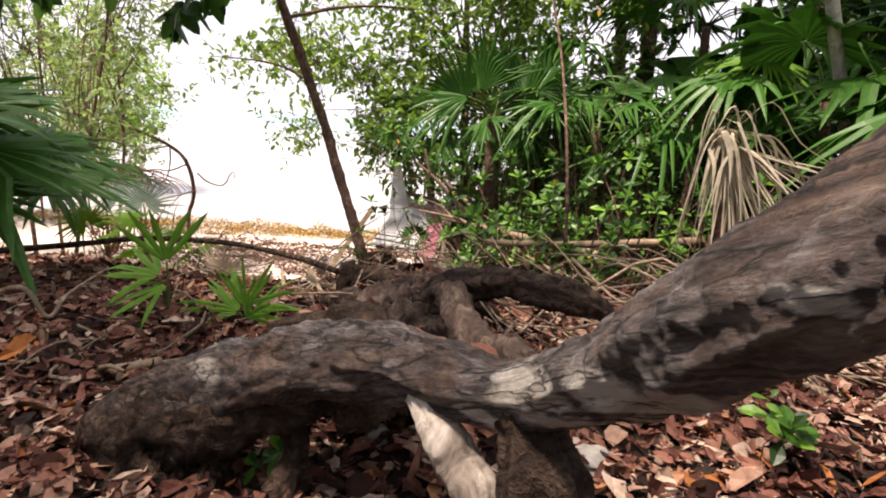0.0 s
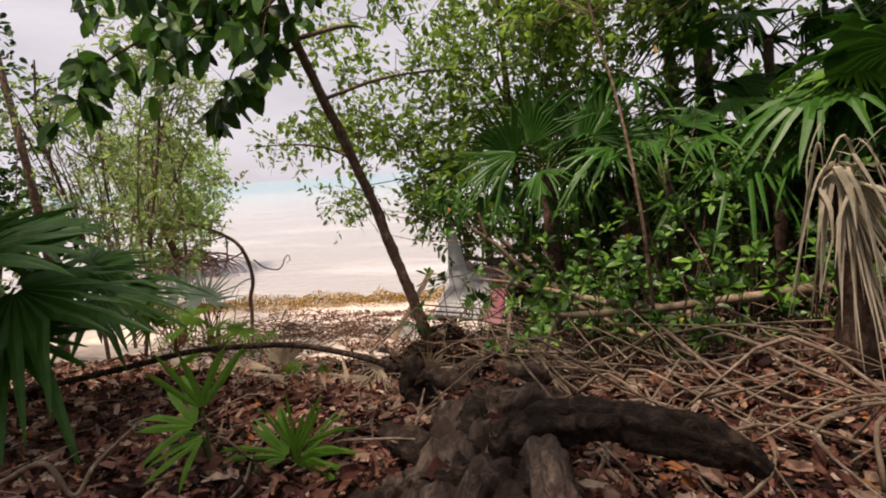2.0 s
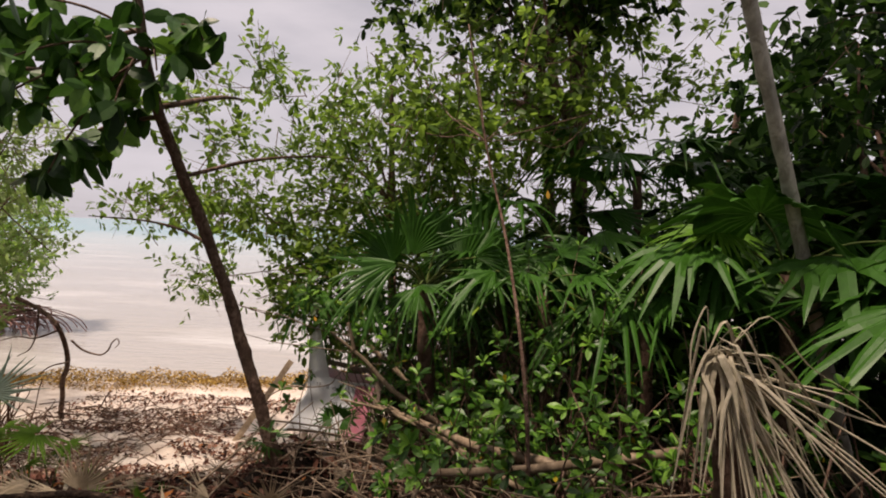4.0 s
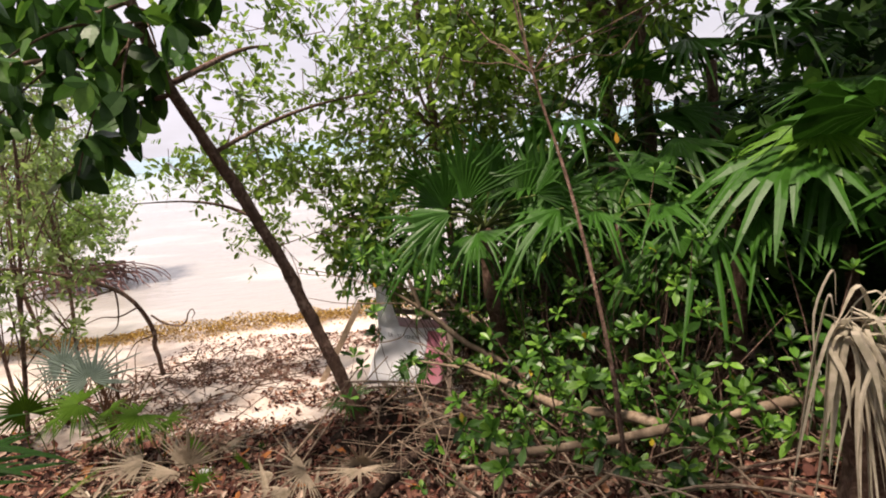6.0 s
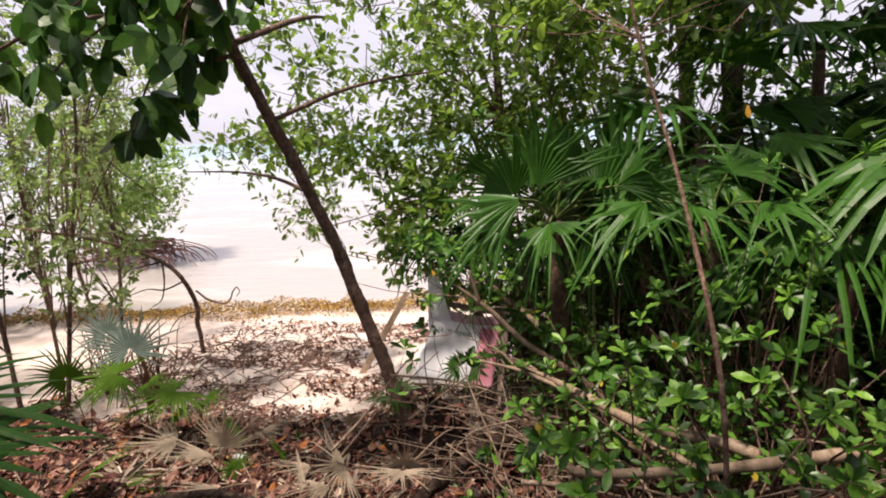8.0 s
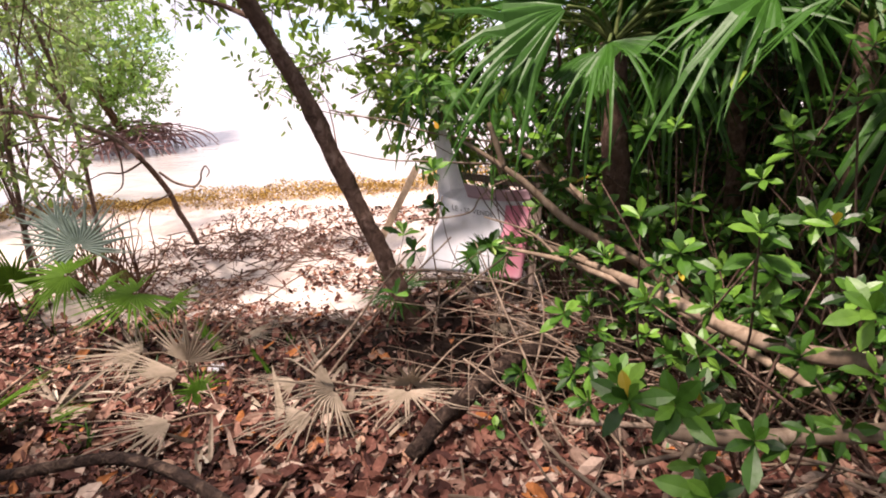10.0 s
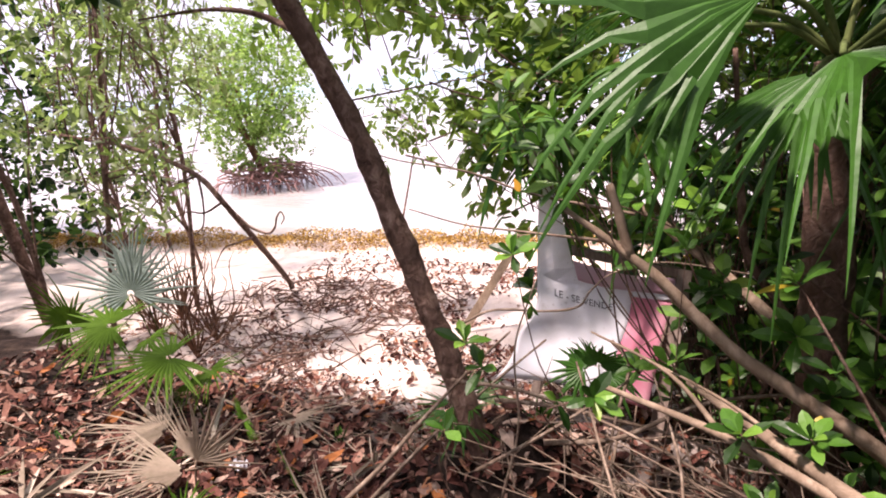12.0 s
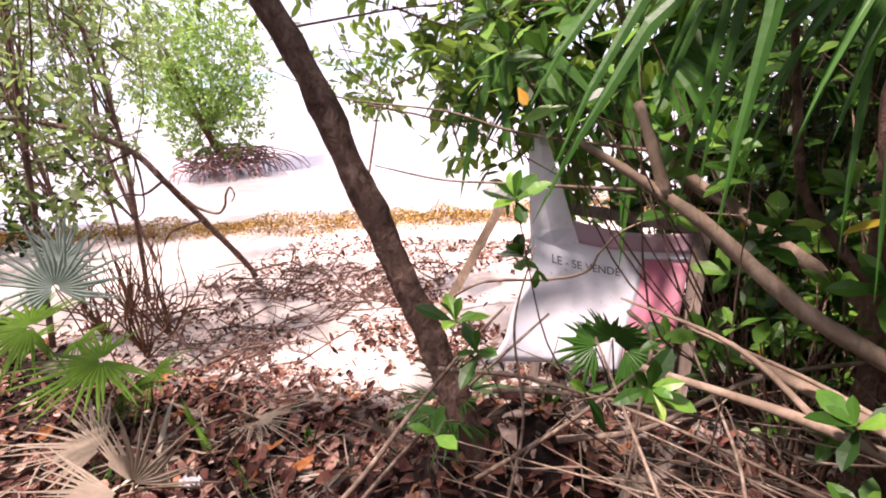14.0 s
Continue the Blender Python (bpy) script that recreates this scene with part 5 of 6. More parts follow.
shrub("sprig of fresh green leaves on a thin stem before the sign", (0.42, 5.25, 0.05), [(0.238, 4.743, 1.25), (0.57, 4.45, 0.99), (0.72, 4.9, 1.25)], 504, 0.085, 7, 0.006)
shrub("glossy sprigs on thin stems beside the sign frame", (0.85, 5.35, 0.1), [(0.7, 5.2, 1.177), (0.793, 5.2, 1.037), (0.686, 5.2, 0.898), (0.634, 5.2, 0.691), (0.791, 5.2, 0.766), (0.737, 5.2, 0.986), (0.523, 5.2, 0.656)], 5041, 0.115, 7, 0.007, 0.22)
shrub("low sprig of fresh green leaves on a thin stem", (0.0, 4.85, -0.2), [(0.03, 4.76, 0.9), (-0.02, 4.64, 0.6), (0.06, 4.8, 0.78)], 505, 0.12, 6, 0.006)
shrub("leafy sprigs hanging beside the large palm", (0.78, 5.5, 0.2), [(0.14, 4.92, 1.66), (0.27, 4.94, 1.55), (0.3, 5.0, 1.42), (0.1, 5.1, 1.72), (0.35, 4.85, 1.65), (0.2, 5.2, 1.5), (0.4, 5.15, 1.45), (0.48, 5.0, 1.6), (0.05, 5.3, 1.58), (0.3, 5.35, 1.35), (0.5, 5.3, 1.3), (0.42, 5.45, 1.6)], 506, 0.11, 9, 0.007)
g = np.random.default_rng(510)
a = Acc()
leaves(a, [(0, 0, 0)], [(0.35, -0.3, -0.5)], [(0, -1, 0.2)], [0.045], [0.012], "obovate", 0.1)
tagged(part("yellow_leaf", a, M_YELLOW), "single yellow leaf caught among green sprigs", "leaf").location = (0.29, 4.677, 1.5)
a = Acc()
leaves(a, [(0, 0, 0)], [(0.05, -0.3, -0.8)], [(0, -1, 0.2)], [0.055], [0.012], "obovate", 0.1)
tagged(part("yellow_leaf", a, M_YELLOW), "single yellow leaf hanging in the dark thicket", "leaf").location = (1.918, 3.678, 2.45)
for i in range(20):
    x, y = [(2.2, 3.6), (2.9, 3.9), (2.6, 4.6), (1.9, 5.0), (3.4, 4.4), (2.4, 5.3), (3.0, 5.6), (1.5, 5.6), (2.0, 6.2), (3.8, 5.2), (0.6, 6.3), (1.0, 6.8), (2.9, 6.6), (1.8, 4.4), (2.3, 4.0), (3.2, 3.3), (3.9, 3.9), (1.2, 6.0), (2.35, 4.5), (2.0, 3.7)][i]
    z = ground_at(x, y)
    k = 14
    hgt = g.uniform(0.5, 1.3) if y < 4.5 else g.uniform(0.9, 1.9)
    tips = np.array([x, y, z + hgt * 0.55]) + g.normal(0, 1, (k, 3)) * [0.34, 0.3, hgt * 0.3]
    tips[:, 2] = np.maximum(tips[:, 2], z + 0.1)
    shrub("dense glossy green shrub in the thicket", (x, y, z - 0.02), tips, 520 + i, 0.095, 9)

g = np.random.default_rng(590)
for x, y, hgt in ((1.25, 4.55, 0.8), (1.0, 5.6, 1.25), (1.35, 5.3, 1.35), (1.7, 5.05, 1.35), (2.05, 5.35, 1.5), (0.85, 5.95, 1.2), (1.75, 4.35, 0.95), (2.2, 4.05, 0.8), (1.45, 5.0, 1.1), (1.95, 4.75, 1.2), (2.5, 4.9, 1.3), (2.8, 3.6, 0.7)):
    z = ground_at(x, y)
    tips = np.array([x, y, z + hgt * 0.7]) + g.normal(0, 1, (12, 3)) * [0.26, 0.22, hgt * 0.3]
    tips[:, 2] = np.maximum(tips[:, 2], z + 0.12)
    shrub("bright glossy shrub before the palms", (x, y + 0.1, z - 0.02), tips, 592 + int(x * 10), 0.1, 10)

# undergrowth that closes the view behind the sign
g = np.random.default_rng(560)
for i in range(27):
    x, y = 0.32 + 0.3 * (i % 9) + g.uniform(-0.1, 0.1), 6.4 + 0.7 * (i // 9) + g.uniform(-0.15, 0.15)
    z = ground_at(x, y)
    tips = np.array([x, y, z + 1.35]) + g.normal(0, 1, (24, 3)) * [0.24, 0.22, 0.75]
    tips[:, 2] = np.maximum(tips[:, 2], z + 0.1)
    shrub("dense dark green shrub behind the sign", (x, y, z - 0.02), tips, 570 + i, 0.135, 10, 0.01, 0.26, M_SHRUB)

# slim trees of the thicket, and tall crowns added overhead for shade
for i, (tr, rad, bark, c, size, n, mat, lab, ln) in enumerate((
        ([(1.9, 3.5, 0.5), (1.83, 3.47, 1.38), (1.72, 3.9, 2.1), (1.55, 4.2, 2.8), (1.4, 4.3, 3.6)], [0.012, 0.011, 0.009, 0.007, 0.005], M_BARK, (1.5, 5.9, 3.4), (1.3, 0.9, 0.8), 70, M_TREE, "slim reddish tree rising out of the shrubs", 0.085),
        ([(4.34, 4.8, 0.5), (3.94, 4.51, 1.4), (3.59, 4.24, 2.2), (3.15, 3.91, 3.2), (2.71, 3.58, 4.2), (2.28, 3.25, 5.2), (1.92, 2.98, 6)], [0.05, 0.046, 0.042, 0.039, 0.036, 0.033, 0.03], M_BARK_PALE, (3.9, 3.8, 5.8), (1.2, 1.2, 0.6), 34, M_TREE, "slim pale-barked tree in the palm thicket", 0.09),
        ([(2.9, 7.6, 0.0), (2.75, 7.5, 1.6), (2.65, 7.48, 3.3), (2.5, 7.4, 5.0)], [0.11, 0.1, 0.095, 0.08], M_BARK, (2.2, 7.6, 4.4), (2.2, 1.4, 1.2), 110, M_TREE, "grey tree trunk standing behind the palms", 0.1),
        ([(0.5, 7.6, -0.5), (0.4, 7.6, 1.0), (0.35, 7.5, 2.5), (0.3, 7.4, 4.0)], [0.06, 0.055, 0.045, 0.03], M_BARK, (0.3, 7.5, 2.9), (1.4, 1.0, 1.4), 120, M_TREE, "bushy shore tree with fresh green leaves", 0.085),
        ([(1.4, 7.4, -0.3), (1.4, 7.4, 1.2), (1.5, 7.5, 2.6)], [0.06, 0.05, 0.03], M_BARK, (1.5, 7.6, 2.4), (1.3, 1.0, 1.5), 110, M_TREE, "bushy shore tree with fresh green leaves", 0.085),
        # next three: trees added overhead, mostly out of view, to cast shade
        ([(0.2, -0.8, 0.7), (0.15, -0.7, 2.4), (0.1, -0.4, 4.2), (0.2, -0.2, 5.2)], [0.09, 0.08, 0.06, 0.04], M_BARK, (-0.8, 1.3, 5.0), (3.0, 2.0, 0.6), 190, M_TREE, "unseen tree added to shade the start of the path", 0.11),
        ([(5.0, 3.4, 0.6), (4.9, 3.6, 2.6), (4.4, 4.2, 4.6), (4.0, 4.6, 5.4)], [0.1, 0.09, 0.07, 0.04], M_BARK, (3.7, 5.4, 5.6), (2.0, 1.8, 0.7), 75, M_WOODS, "tall tree added to shade the palm thicket", 0.14),
        ([(2.6, 9.0, -0.4), (2.5, 8.8, 2.2), (2.2, 8.2, 4.4), (2.0, 7.8, 5.2)], [0.1, 0.09, 0.07, 0.04], M_BARK, (1.9, 6.9, 5.3), (1.9, 1.7, 0.7), 130, M_WOODS, "tall tree added to shade the thicket behind the sign", 0.14),
        ([(5.4, 5.0, 0.3), (5.3, 5.0, 1.8), (5.2, 4.9, 3.6)], [0.09, 0.08, 0.06], M_BARK, (5.2, 5.2, 3.2), (1.6, 1.6, 1.2), 80, M_WOODS, "dark tree of the inner thicket", 0.11))):
    g = np.random.default_rng(600 + i)
    n = int(n * 0.8)
    sp = blob(g, c, size, n)
    tree("thicket_tree", lab, tr[0], tr, rad, bark, limbs_to(g, tr[-2], sp[g.integers(0, n, 9)], rad[-1] * 0.8), sp, mat, "thicket trees", 42, 0.32, ln * 1.15, 0.27, 610 + i)


# far woods that close the place on the land side, with unseen light-blocking foliage
def woods():
    g = np.random.default_rng(700)
    a = Acc()
    # the 620, 260 and 330 ranges are out of view, added to block skylight
    for (x0, x1), (y0, y1), (z0, z1), n in (((3.6, 9), (5.0, 11), (-0.4, 3.0), 760), ((0.9, 5), (8.0, 11), (-0.6, 1.6), 360), ((5, 9), (5, 11), (3, 5), 200), ((6, 10), (-4, 5), (0.4, 4), 420), ((-6, 6), (-4.2, -1.9), (0.6, 4.6), 620), ((5.0, 6.6), (-2, 3.0), (0.5, 4.4), 260), ((-7, -4.2), (-2.5, 2.4), (0.4, 4.6), 330), ((-9, 8), (-9, -5), (0.5, 4), 500), ((-12, -7), (-4, 5), (0.0, 4.5), 500), ((-16, -9), (4, 9.5), (-0.8, 4.5), 420)):
        c = np.stack([g.uniform(x0, x1, n), g.uniform(y0, y1, n), g.uniform(z0, z1, n)], 1)
        scatter_crown(a, c, 0.6, 14 if y1 < 6 else 28, 0.19, 0.28, g)
    tagged(part("woods", a, M_WOODS), "dense dark green coastal woods closing the thicket, plus unseen foliage added to block skylight", "woods", kind="stuff")
    a = Acc()
    for i in range(50):
        x, y = [(g.uniform(5, 8), g.uniform(6, 10)), (g.uniform(-8, 8), g.uniform(-6, -3)), (g.uniform(-11, -6), g.uniform(-3, 6))][min(i % 5, 2)]
        z = ground_at(x, y)
        tube(a, [(x, y, z - 0.1), (x + g.normal(0, 0.2), y + g.normal(0, 0.2), z + 2), (x + g.normal(0, 0.4), y, z + 5)], [0.07, 0.06, 0.04], 7, 4, 0.05, i)
    tagged(part("woods_trunks", a, M_BARK, smooth=True), "thin dark trunks of the woods behind", "woods", kind="stuff")


woods()


# ---- the faded sign ----
def sign():
    o = np.array([0.15, 5.75, 0.1])
    t = thing("banner_sign", "sagging white vinyl sign with faded pink stripe, wooden frame", "sign", o)
    TL, TR, BR, BL = (np.array(p) - o for p in ((-0.08, 5.84, 0.86), (0.555, 5.95, 0.74), (0.475, 5.7, 0.14), (-0.22, 5.56, 0.3)))

    def surf(u, v):
        p = (BL * (1 - u) + BR * u) * (1 - v) + (TL * (1 - u) + TR * u) * v
        sag = 0.05 * math.sin(math.pi * u) * math.sin(math.pi * v) + 0.025 * math.sin(5 * u + 4 * v) * (1 - v) + 0.012 * math.sin(9 * v - 6 * u) - 0.12 * (1 - u) ** 3 * (1 - v) ** 1.5
        edge = 0.05 * math.sin(math.pi * v) * (1 - u) ** 2 + 0.015 * math.sin(14 * v) * (1 - u)
        return p + np.array([edge, sag, -0.035 * math.sin(math.pi * u) * v])

    def sheet_part(name, u0, u1, v0, v1, mat, nu, nv, lift=0.0, label=""):
        a = Acc()
        us, vs = np.linspace(u0, u1, nu), np.linspace(v0, v1, nv)
        front = np.array([surf(u, v) + [0, -lift, 0] for v in vs for u in us])
        V = np.concatenate([front, front + [0, 0.003, 0]])
        k = nu * nv
        F = []
        for j in range(nv - 1):
            for i in range(nu - 1):
                q = (j * nu + i, j * nu + i + 1, (j + 1) * nu + i + 1, (j + 1) * nu + i)
                F += [q, tuple(k + n for n in q[::-1])]
        ring = [i for i in range(nu)] + [j * nu + nu - 1 for j in range(1, nv)] + [(nv - 1) * nu + i for i in range(nu - 2, -1, -1)] + [j * nu for j in range(nv - 2, 0, -1)]
        F += [(ring[i], ring[i] + k, ring[(i + 1) % len(ring)] + k, ring[(i + 1) % len(ring)]) for i in range(len(ring))]
        a.add(V, F)
        return part(name, a, mat, t, label, smooth=True)

    sheet_part("vinyl_sheet", 0, 0.72, 0, 0.9, M_VINYL, 22, 22, 0, "white vinyl panel with grey wear")
    sheet_part("pink_stripe", 0.72, 1, 0, 0.8, M_PINK, 8, 20, 0.0, "faded pink stripe")
    sheet_part("top_fold", 0.2, 1, 0.86, 1, M_PINK_FOLD, 20, 6, 0.012, "dusty pink fold along the top")
    sheet_part("corner_patch", 0.72, 1, 0.8, 0.87, M_VINYL, 6, 4, 0.004, "pale worn corner")
    a = Acc()
    us = np.linspace(0, 1, 9)
    V = []
    for w in us:
        c = np.array([0.0 - 0.08 * w, 5.8 + 0.09 * w, 0.72 + 0.56 * w]) - o
        hw = 0.085 * (1 - w) + 0.022
        V += [c - [hw, 0.01, 0], c - [0, 0.03 * math.sin(6 * w), 0], c + [hw, 0.015, 0]]
    a.add(V, [q for j in range(8) for q in ((3 * j, 3 * j + 1, 3 * j + 4, 3 * j + 3), (3 * j + 1, 3 * j + 2, 3 * j + 5, 3 * j + 4))])
    part("torn_strip", a, M_VINYL, t, "torn white strip hanging from the palm")
    for p, q, w in ((TR + [0.035, 0.03, 0.03], BR + [0.03, 0.03, -0.2], 0.032), (TL + [0.1, 0.06, 0.0], TR + [0, 0.06, 0.0], 0.022), (TL + [0.06, 0.07, 0.05], BL + [0.12, 0.12, -0.2], 0.022)):
        a = Acc()
        d = unit(q - p)
        s1 = unit(np.cross(d, [0, 1, 0])) * w
        s2 = unit(np.cross(d, s1)) * w * 0.8
        V = [x + k1 * s1 + k2 * s2 for x in (p, (p + q) / 2 + [0.004, 0, 0], q) for k1, k2 in ((-1, -1), (1, -1), (1, 1), (-1, 1))]
        a.add(V, [(0, 1, 2, 3), (11, 10, 9, 8)] + [(4 * k + i, 4 * k + 4 + i, 4 * k + 4 + (i + 1) % 4, 4 * k + (i + 1) % 4) for k in range(2) for i in range(4)])
        part("frame_post", a, M_POST, t, "weathered wooden frame")
    # lettering that follows the sheet
    cu = bpy.data.curves.new("words", "FONT")
    cu.body, cu.size = "LE - SE VENDE", 1.0
    tmp = new("words", cu)
    bpy.context.view_layer.update()
    me = bpy.data.meshes.new_from_object(tmp)
    bpy.data.objects.remove(tmp)
    wid = max(v.co.x for v in me.vertices)
    for v in me.vertices:
        u, w = 0.14 + 0.45 * v.co.x / wid, 0.68 + 0.085 * v.co.y - 0.03 * v.co.x / wid
        v.co = Vector(surf(u, w) + [0, -0.004, 0])
    part("lettering", me, M_INK, t, "grey block capitals")


sign()


def plank():
    p, q = np.array([-1.05, 7.95, 0.32]), np.array([-1.62, 7.3, -0.75])
    t = thing("plank", "weathered tan plank standing slanted in the sand", "plank", q)
    a = Acc()
    d = unit(p - q)
    s1, s2 = unit(np.cross(d, [0.3, -1, 0.2])), None
    s2 = np.cross(d, s1)
    V = []
    for k in np.linspace(0, 1, 5):
        c = (p - q) * k + s1 * 0.004 * math.sin(4 * k)
        V += [c + i * s1 * 0.04 + j * s2 * 0.016 for i, j in ((-1, -0.8), (-0.9, -1), (0.9, -1), (1, -0.8), (1, 0.8), (0.9, 1), (-0.9, 1), (-1, 0.8))]
    a.add(V, [tuple(range(8))[::-1], tuple(range(32, 40))] + [(8 * k + i, 8 * k + (i + 1) % 8, 8 * k + 8 + (i + 1) % 8, 8 * k + 8 + i) for k in range(4) for i in range(8)])
    part("board", a, M_PLANK, t)


plank()


# ---- litter, twigs, seaweed ----
def over_roots(x, y, z):
    """The top of the rotten roots under each point, or the ground."""
    c, _ = smooth_path(STUMP_SPINE, 8)
    for p in c[14:]:
        d2 = (x - p[0]) ** 2 + (y - p[1]) ** 2
        z = np.maximum(z, np.where(d2 < 0.012, p[2] + np.sqrt(np.maximum(0.0144 - d2, 0)), -9))
    return z


def litter():
    g = np.random.default_rng(800)
    n = 72000
    x, y = g.uniform(-5, 4.2, n), g.uniform(0.0, 9.8, n)
    near = g.uniform(0, 1, n) < np.clip(1.5 - np.abs(x - 0.3) / 4, 0.3, 1)
    bands = vnoise(x * 0.45, y + 0.15 * x, 0.55, 31) * 0.7 + vnoise(x, y, 0.3, 32) * 0.3
    on_sand = y > 5.9 + 0.8 * (vnoise(x, y, 0.8, 33) - 0.5)
    keep = near & (~on_sand | (bands > 0.405) | (g.uniform(0, 1, n) < 0.05))
    m = 15000
    x, y = np.concatenate([x[keep], g.uniform(-1.6, 3.4, m)]), np.concatenate([y[keep], 0.1 + 4.4 * g.uniform(0, 1, m)])
    n = len(x)
    z = over_roots(x, y, height(x, y)) + g.uniform(-0.004, 0.035, n)
    a = Acc()
    L = 0.02 + 0.075 * g.uniform(0, 1, n) ** 1.6
    L = L * np.interp(y, [2.0, 3.4, 5.6, 5.9], [1.1, 1.4, 1.4, 0.9])
    D = np.stack([g.normal(0, 1, n), g.normal(0, 1, n), g.normal(0, 0.25, n)], 1)
    N = np.stack([g.normal(0, 0.45, n), g.normal(0, 0.45, n), np.ones(n)], 1)
    leaves(a, np.stack([x, y, z + 0.008], 1) - unit(D) * L[:, None] * 0.5, D, N, L, L * g.uniform(0.16, 0.3, n), "oval", 0.45, 0.0, g.normal(0.08, 0.4, n), 0.2)
    tagged(part("leaf_litter", a, M_LITTER), "deep litter of curled red-brown dry leaves", "leaf litter", kind="stuff")


litter()


def broad_litter():
    g = np.random.default_rng(810)
    a = Acc()
    n = 200
    x, y = g.uniform(-1.2, 3.0, n), g.uniform(0.75, 4.6, n)
    L = g.uniform(0.07, 0.13, n)
    D = np.stack([g.normal(0, 1, n), g.normal(0, 1, n), g.normal(0, 0.3, n)], 1)
    P = np.stack([x, y, height(x, y) + 0.035 + g.uniform(0, 0.02, n)], 1) - unit(D) * L[:, None] * 0.5
    leaves(a, P, D, np.stack([g.normal(0, 0.5, n), g.normal(0, 0.5, n), np.ones(n)], 1), L, L * g.uniform(0.18, 0.34, n), "oval", 0.35, 0, g.normal(0.1, 0.35, n), 0.16)
    tagged(part("broad_leaf_litter", a, M_LITTER), "large curled tan and orange fallen leaves", "leaf litter", kind="stuff")


broad_litter()
for p, D, L in (((1.504, 0.812, 1.234), (0.6, -0.3, -0.1), 0.08), ((1.563, 0.75, 1.238), (0.9, -0.2, 0.1), 0.075), ((1.613, 0.734, 1.252), (0.5, -0.5, 0.0), 0.07), ((1.653, 0.697, 1.253), (0.8, 0.1, 0.15), 0.07), ((1.474, 0.846, 1.231), (0.3, -0.6, 0.1), 0.07), ((1.608, 0.707, 1.245), (0.7, 0.3, 0.2), 0.06)):
    a = Acc()
    leaves(a, [(0, 0, 0)], [D], [(0.1, -0.4, 1)], [L], [L * 0.3], "oval", 0.35, 0, [0.25], 0.15)
    tagged(part("fallen_leaf", a, M_LITTER), "curled orange-brown leaf lying in the hollow log", "leaf", "leaves in the hollow").location = p


def brush():
    """Tangles of dry twigs."""
    g = np.random.default_rng(820)
    for lab, n, (x0, x1), (y0, y1), hmax, r, lmax in (("tangled pile of pale dry twigs on the bank", 199, (1.0, 3.4), (1.9, 4.2), 0.24, 0.0055, 1.2), ("tangle of thin dry twigs under the shrubs", 320, (0.2, 3.2), (4.1, 6.2), 0.5, 0.0034, 0.8), ("thin dry twigs strewn over the litter", 420, (-3.2, 1.2), (1.2, 6.0), 0.06, 0.004, 0.5), ("wrack of dark sticks on the sand", 320, (-4.6, -1.9), (5.8, 8.4), 0.3, 0.006, 0.6)):
        a = Acc()
        pile = thing("brush_pile", lab, "twigs", ((x0 + x1) / 2, (y0 + y1) / 2, 0.5)) if n < 200 else None
        for i in range(n):
            x, y = g.uniform(x0, x1), g.uniform(y0, y1)
            th = g.normal(0.25, 1.0) if hmax < 0.5 and r > 0.0055 else g.uniform(0, 6.28)
            ln = g.uniform(0.15, lmax)
            z = ground_at(x, y) + g.uniform(0, 1) ** 1.5 * hmax + 0.01
            d = np.array([math.cos(th), math.sin(th), g.normal(0, 0.22)]) * ln
            b = g.normal(0, 0.13, 3) * ln
            c = np.array([x, y, z])
            pts = np.array([c - d / 2, c + b, c + d / 2])
            gz = np.array([ground_at(q[0], q[1]) for q in pts]) + 0.006
            pts[:, 2] = np.maximum(pts[:, 2], gz)
            if pile:
                a = Acc()
                pts = pts - np.array(pile.location)
            tube(a, pts, np.array([1.2, 1, 0.5]) * r * g.uniform(0.5, 1.6), 5, 3, 0.1, i)
            if pile:
                part("stick", a, M_TWIG if i % 3 else M_LIMB, pile, smooth=True)
        if not pile:
            tagged(part("twigs", a, M_TWIG if "dark" not in lab else M_BARK, smooth=True), lab, "twigs", kind="stuff")


brush()


def seaweed():
    g = np.random.default_rng(830)
    n = 30000
    x = g.uniform(-13, 1.5, n)
    line = 10.35 + 0.22 * (x + 4.5) + 0.25 * (vnoise(x, x * 0, 1.3, 35) - 0.5)
    off = g.normal(0, 0.2, n)
    y = line + off
    z = height(x, y) + np.maximum(0, 0.26 - 1.2 * off ** 2) * (0.4 + vnoise(x, y, 0.35, 36)) * g.uniform(0.1, 1, n)
    D = g.normal(0, 1, (n, 3)) * [1, 1, 0.6]
    L = g.uniform(0.02, 0.065, n)
    a = Acc()
    leaves(a, np.stack([x, y, z], 1), D, g.normal(0, 1, (n, 3)) + [0, 0, 0.6], L, L * 0.22, "small", 0.2, 0.2)
    tagged(part("seaweed", a, M_WEED), "bank of golden brown seaweed along the waterline", "seaweed", kind="stuff")


seaweed()


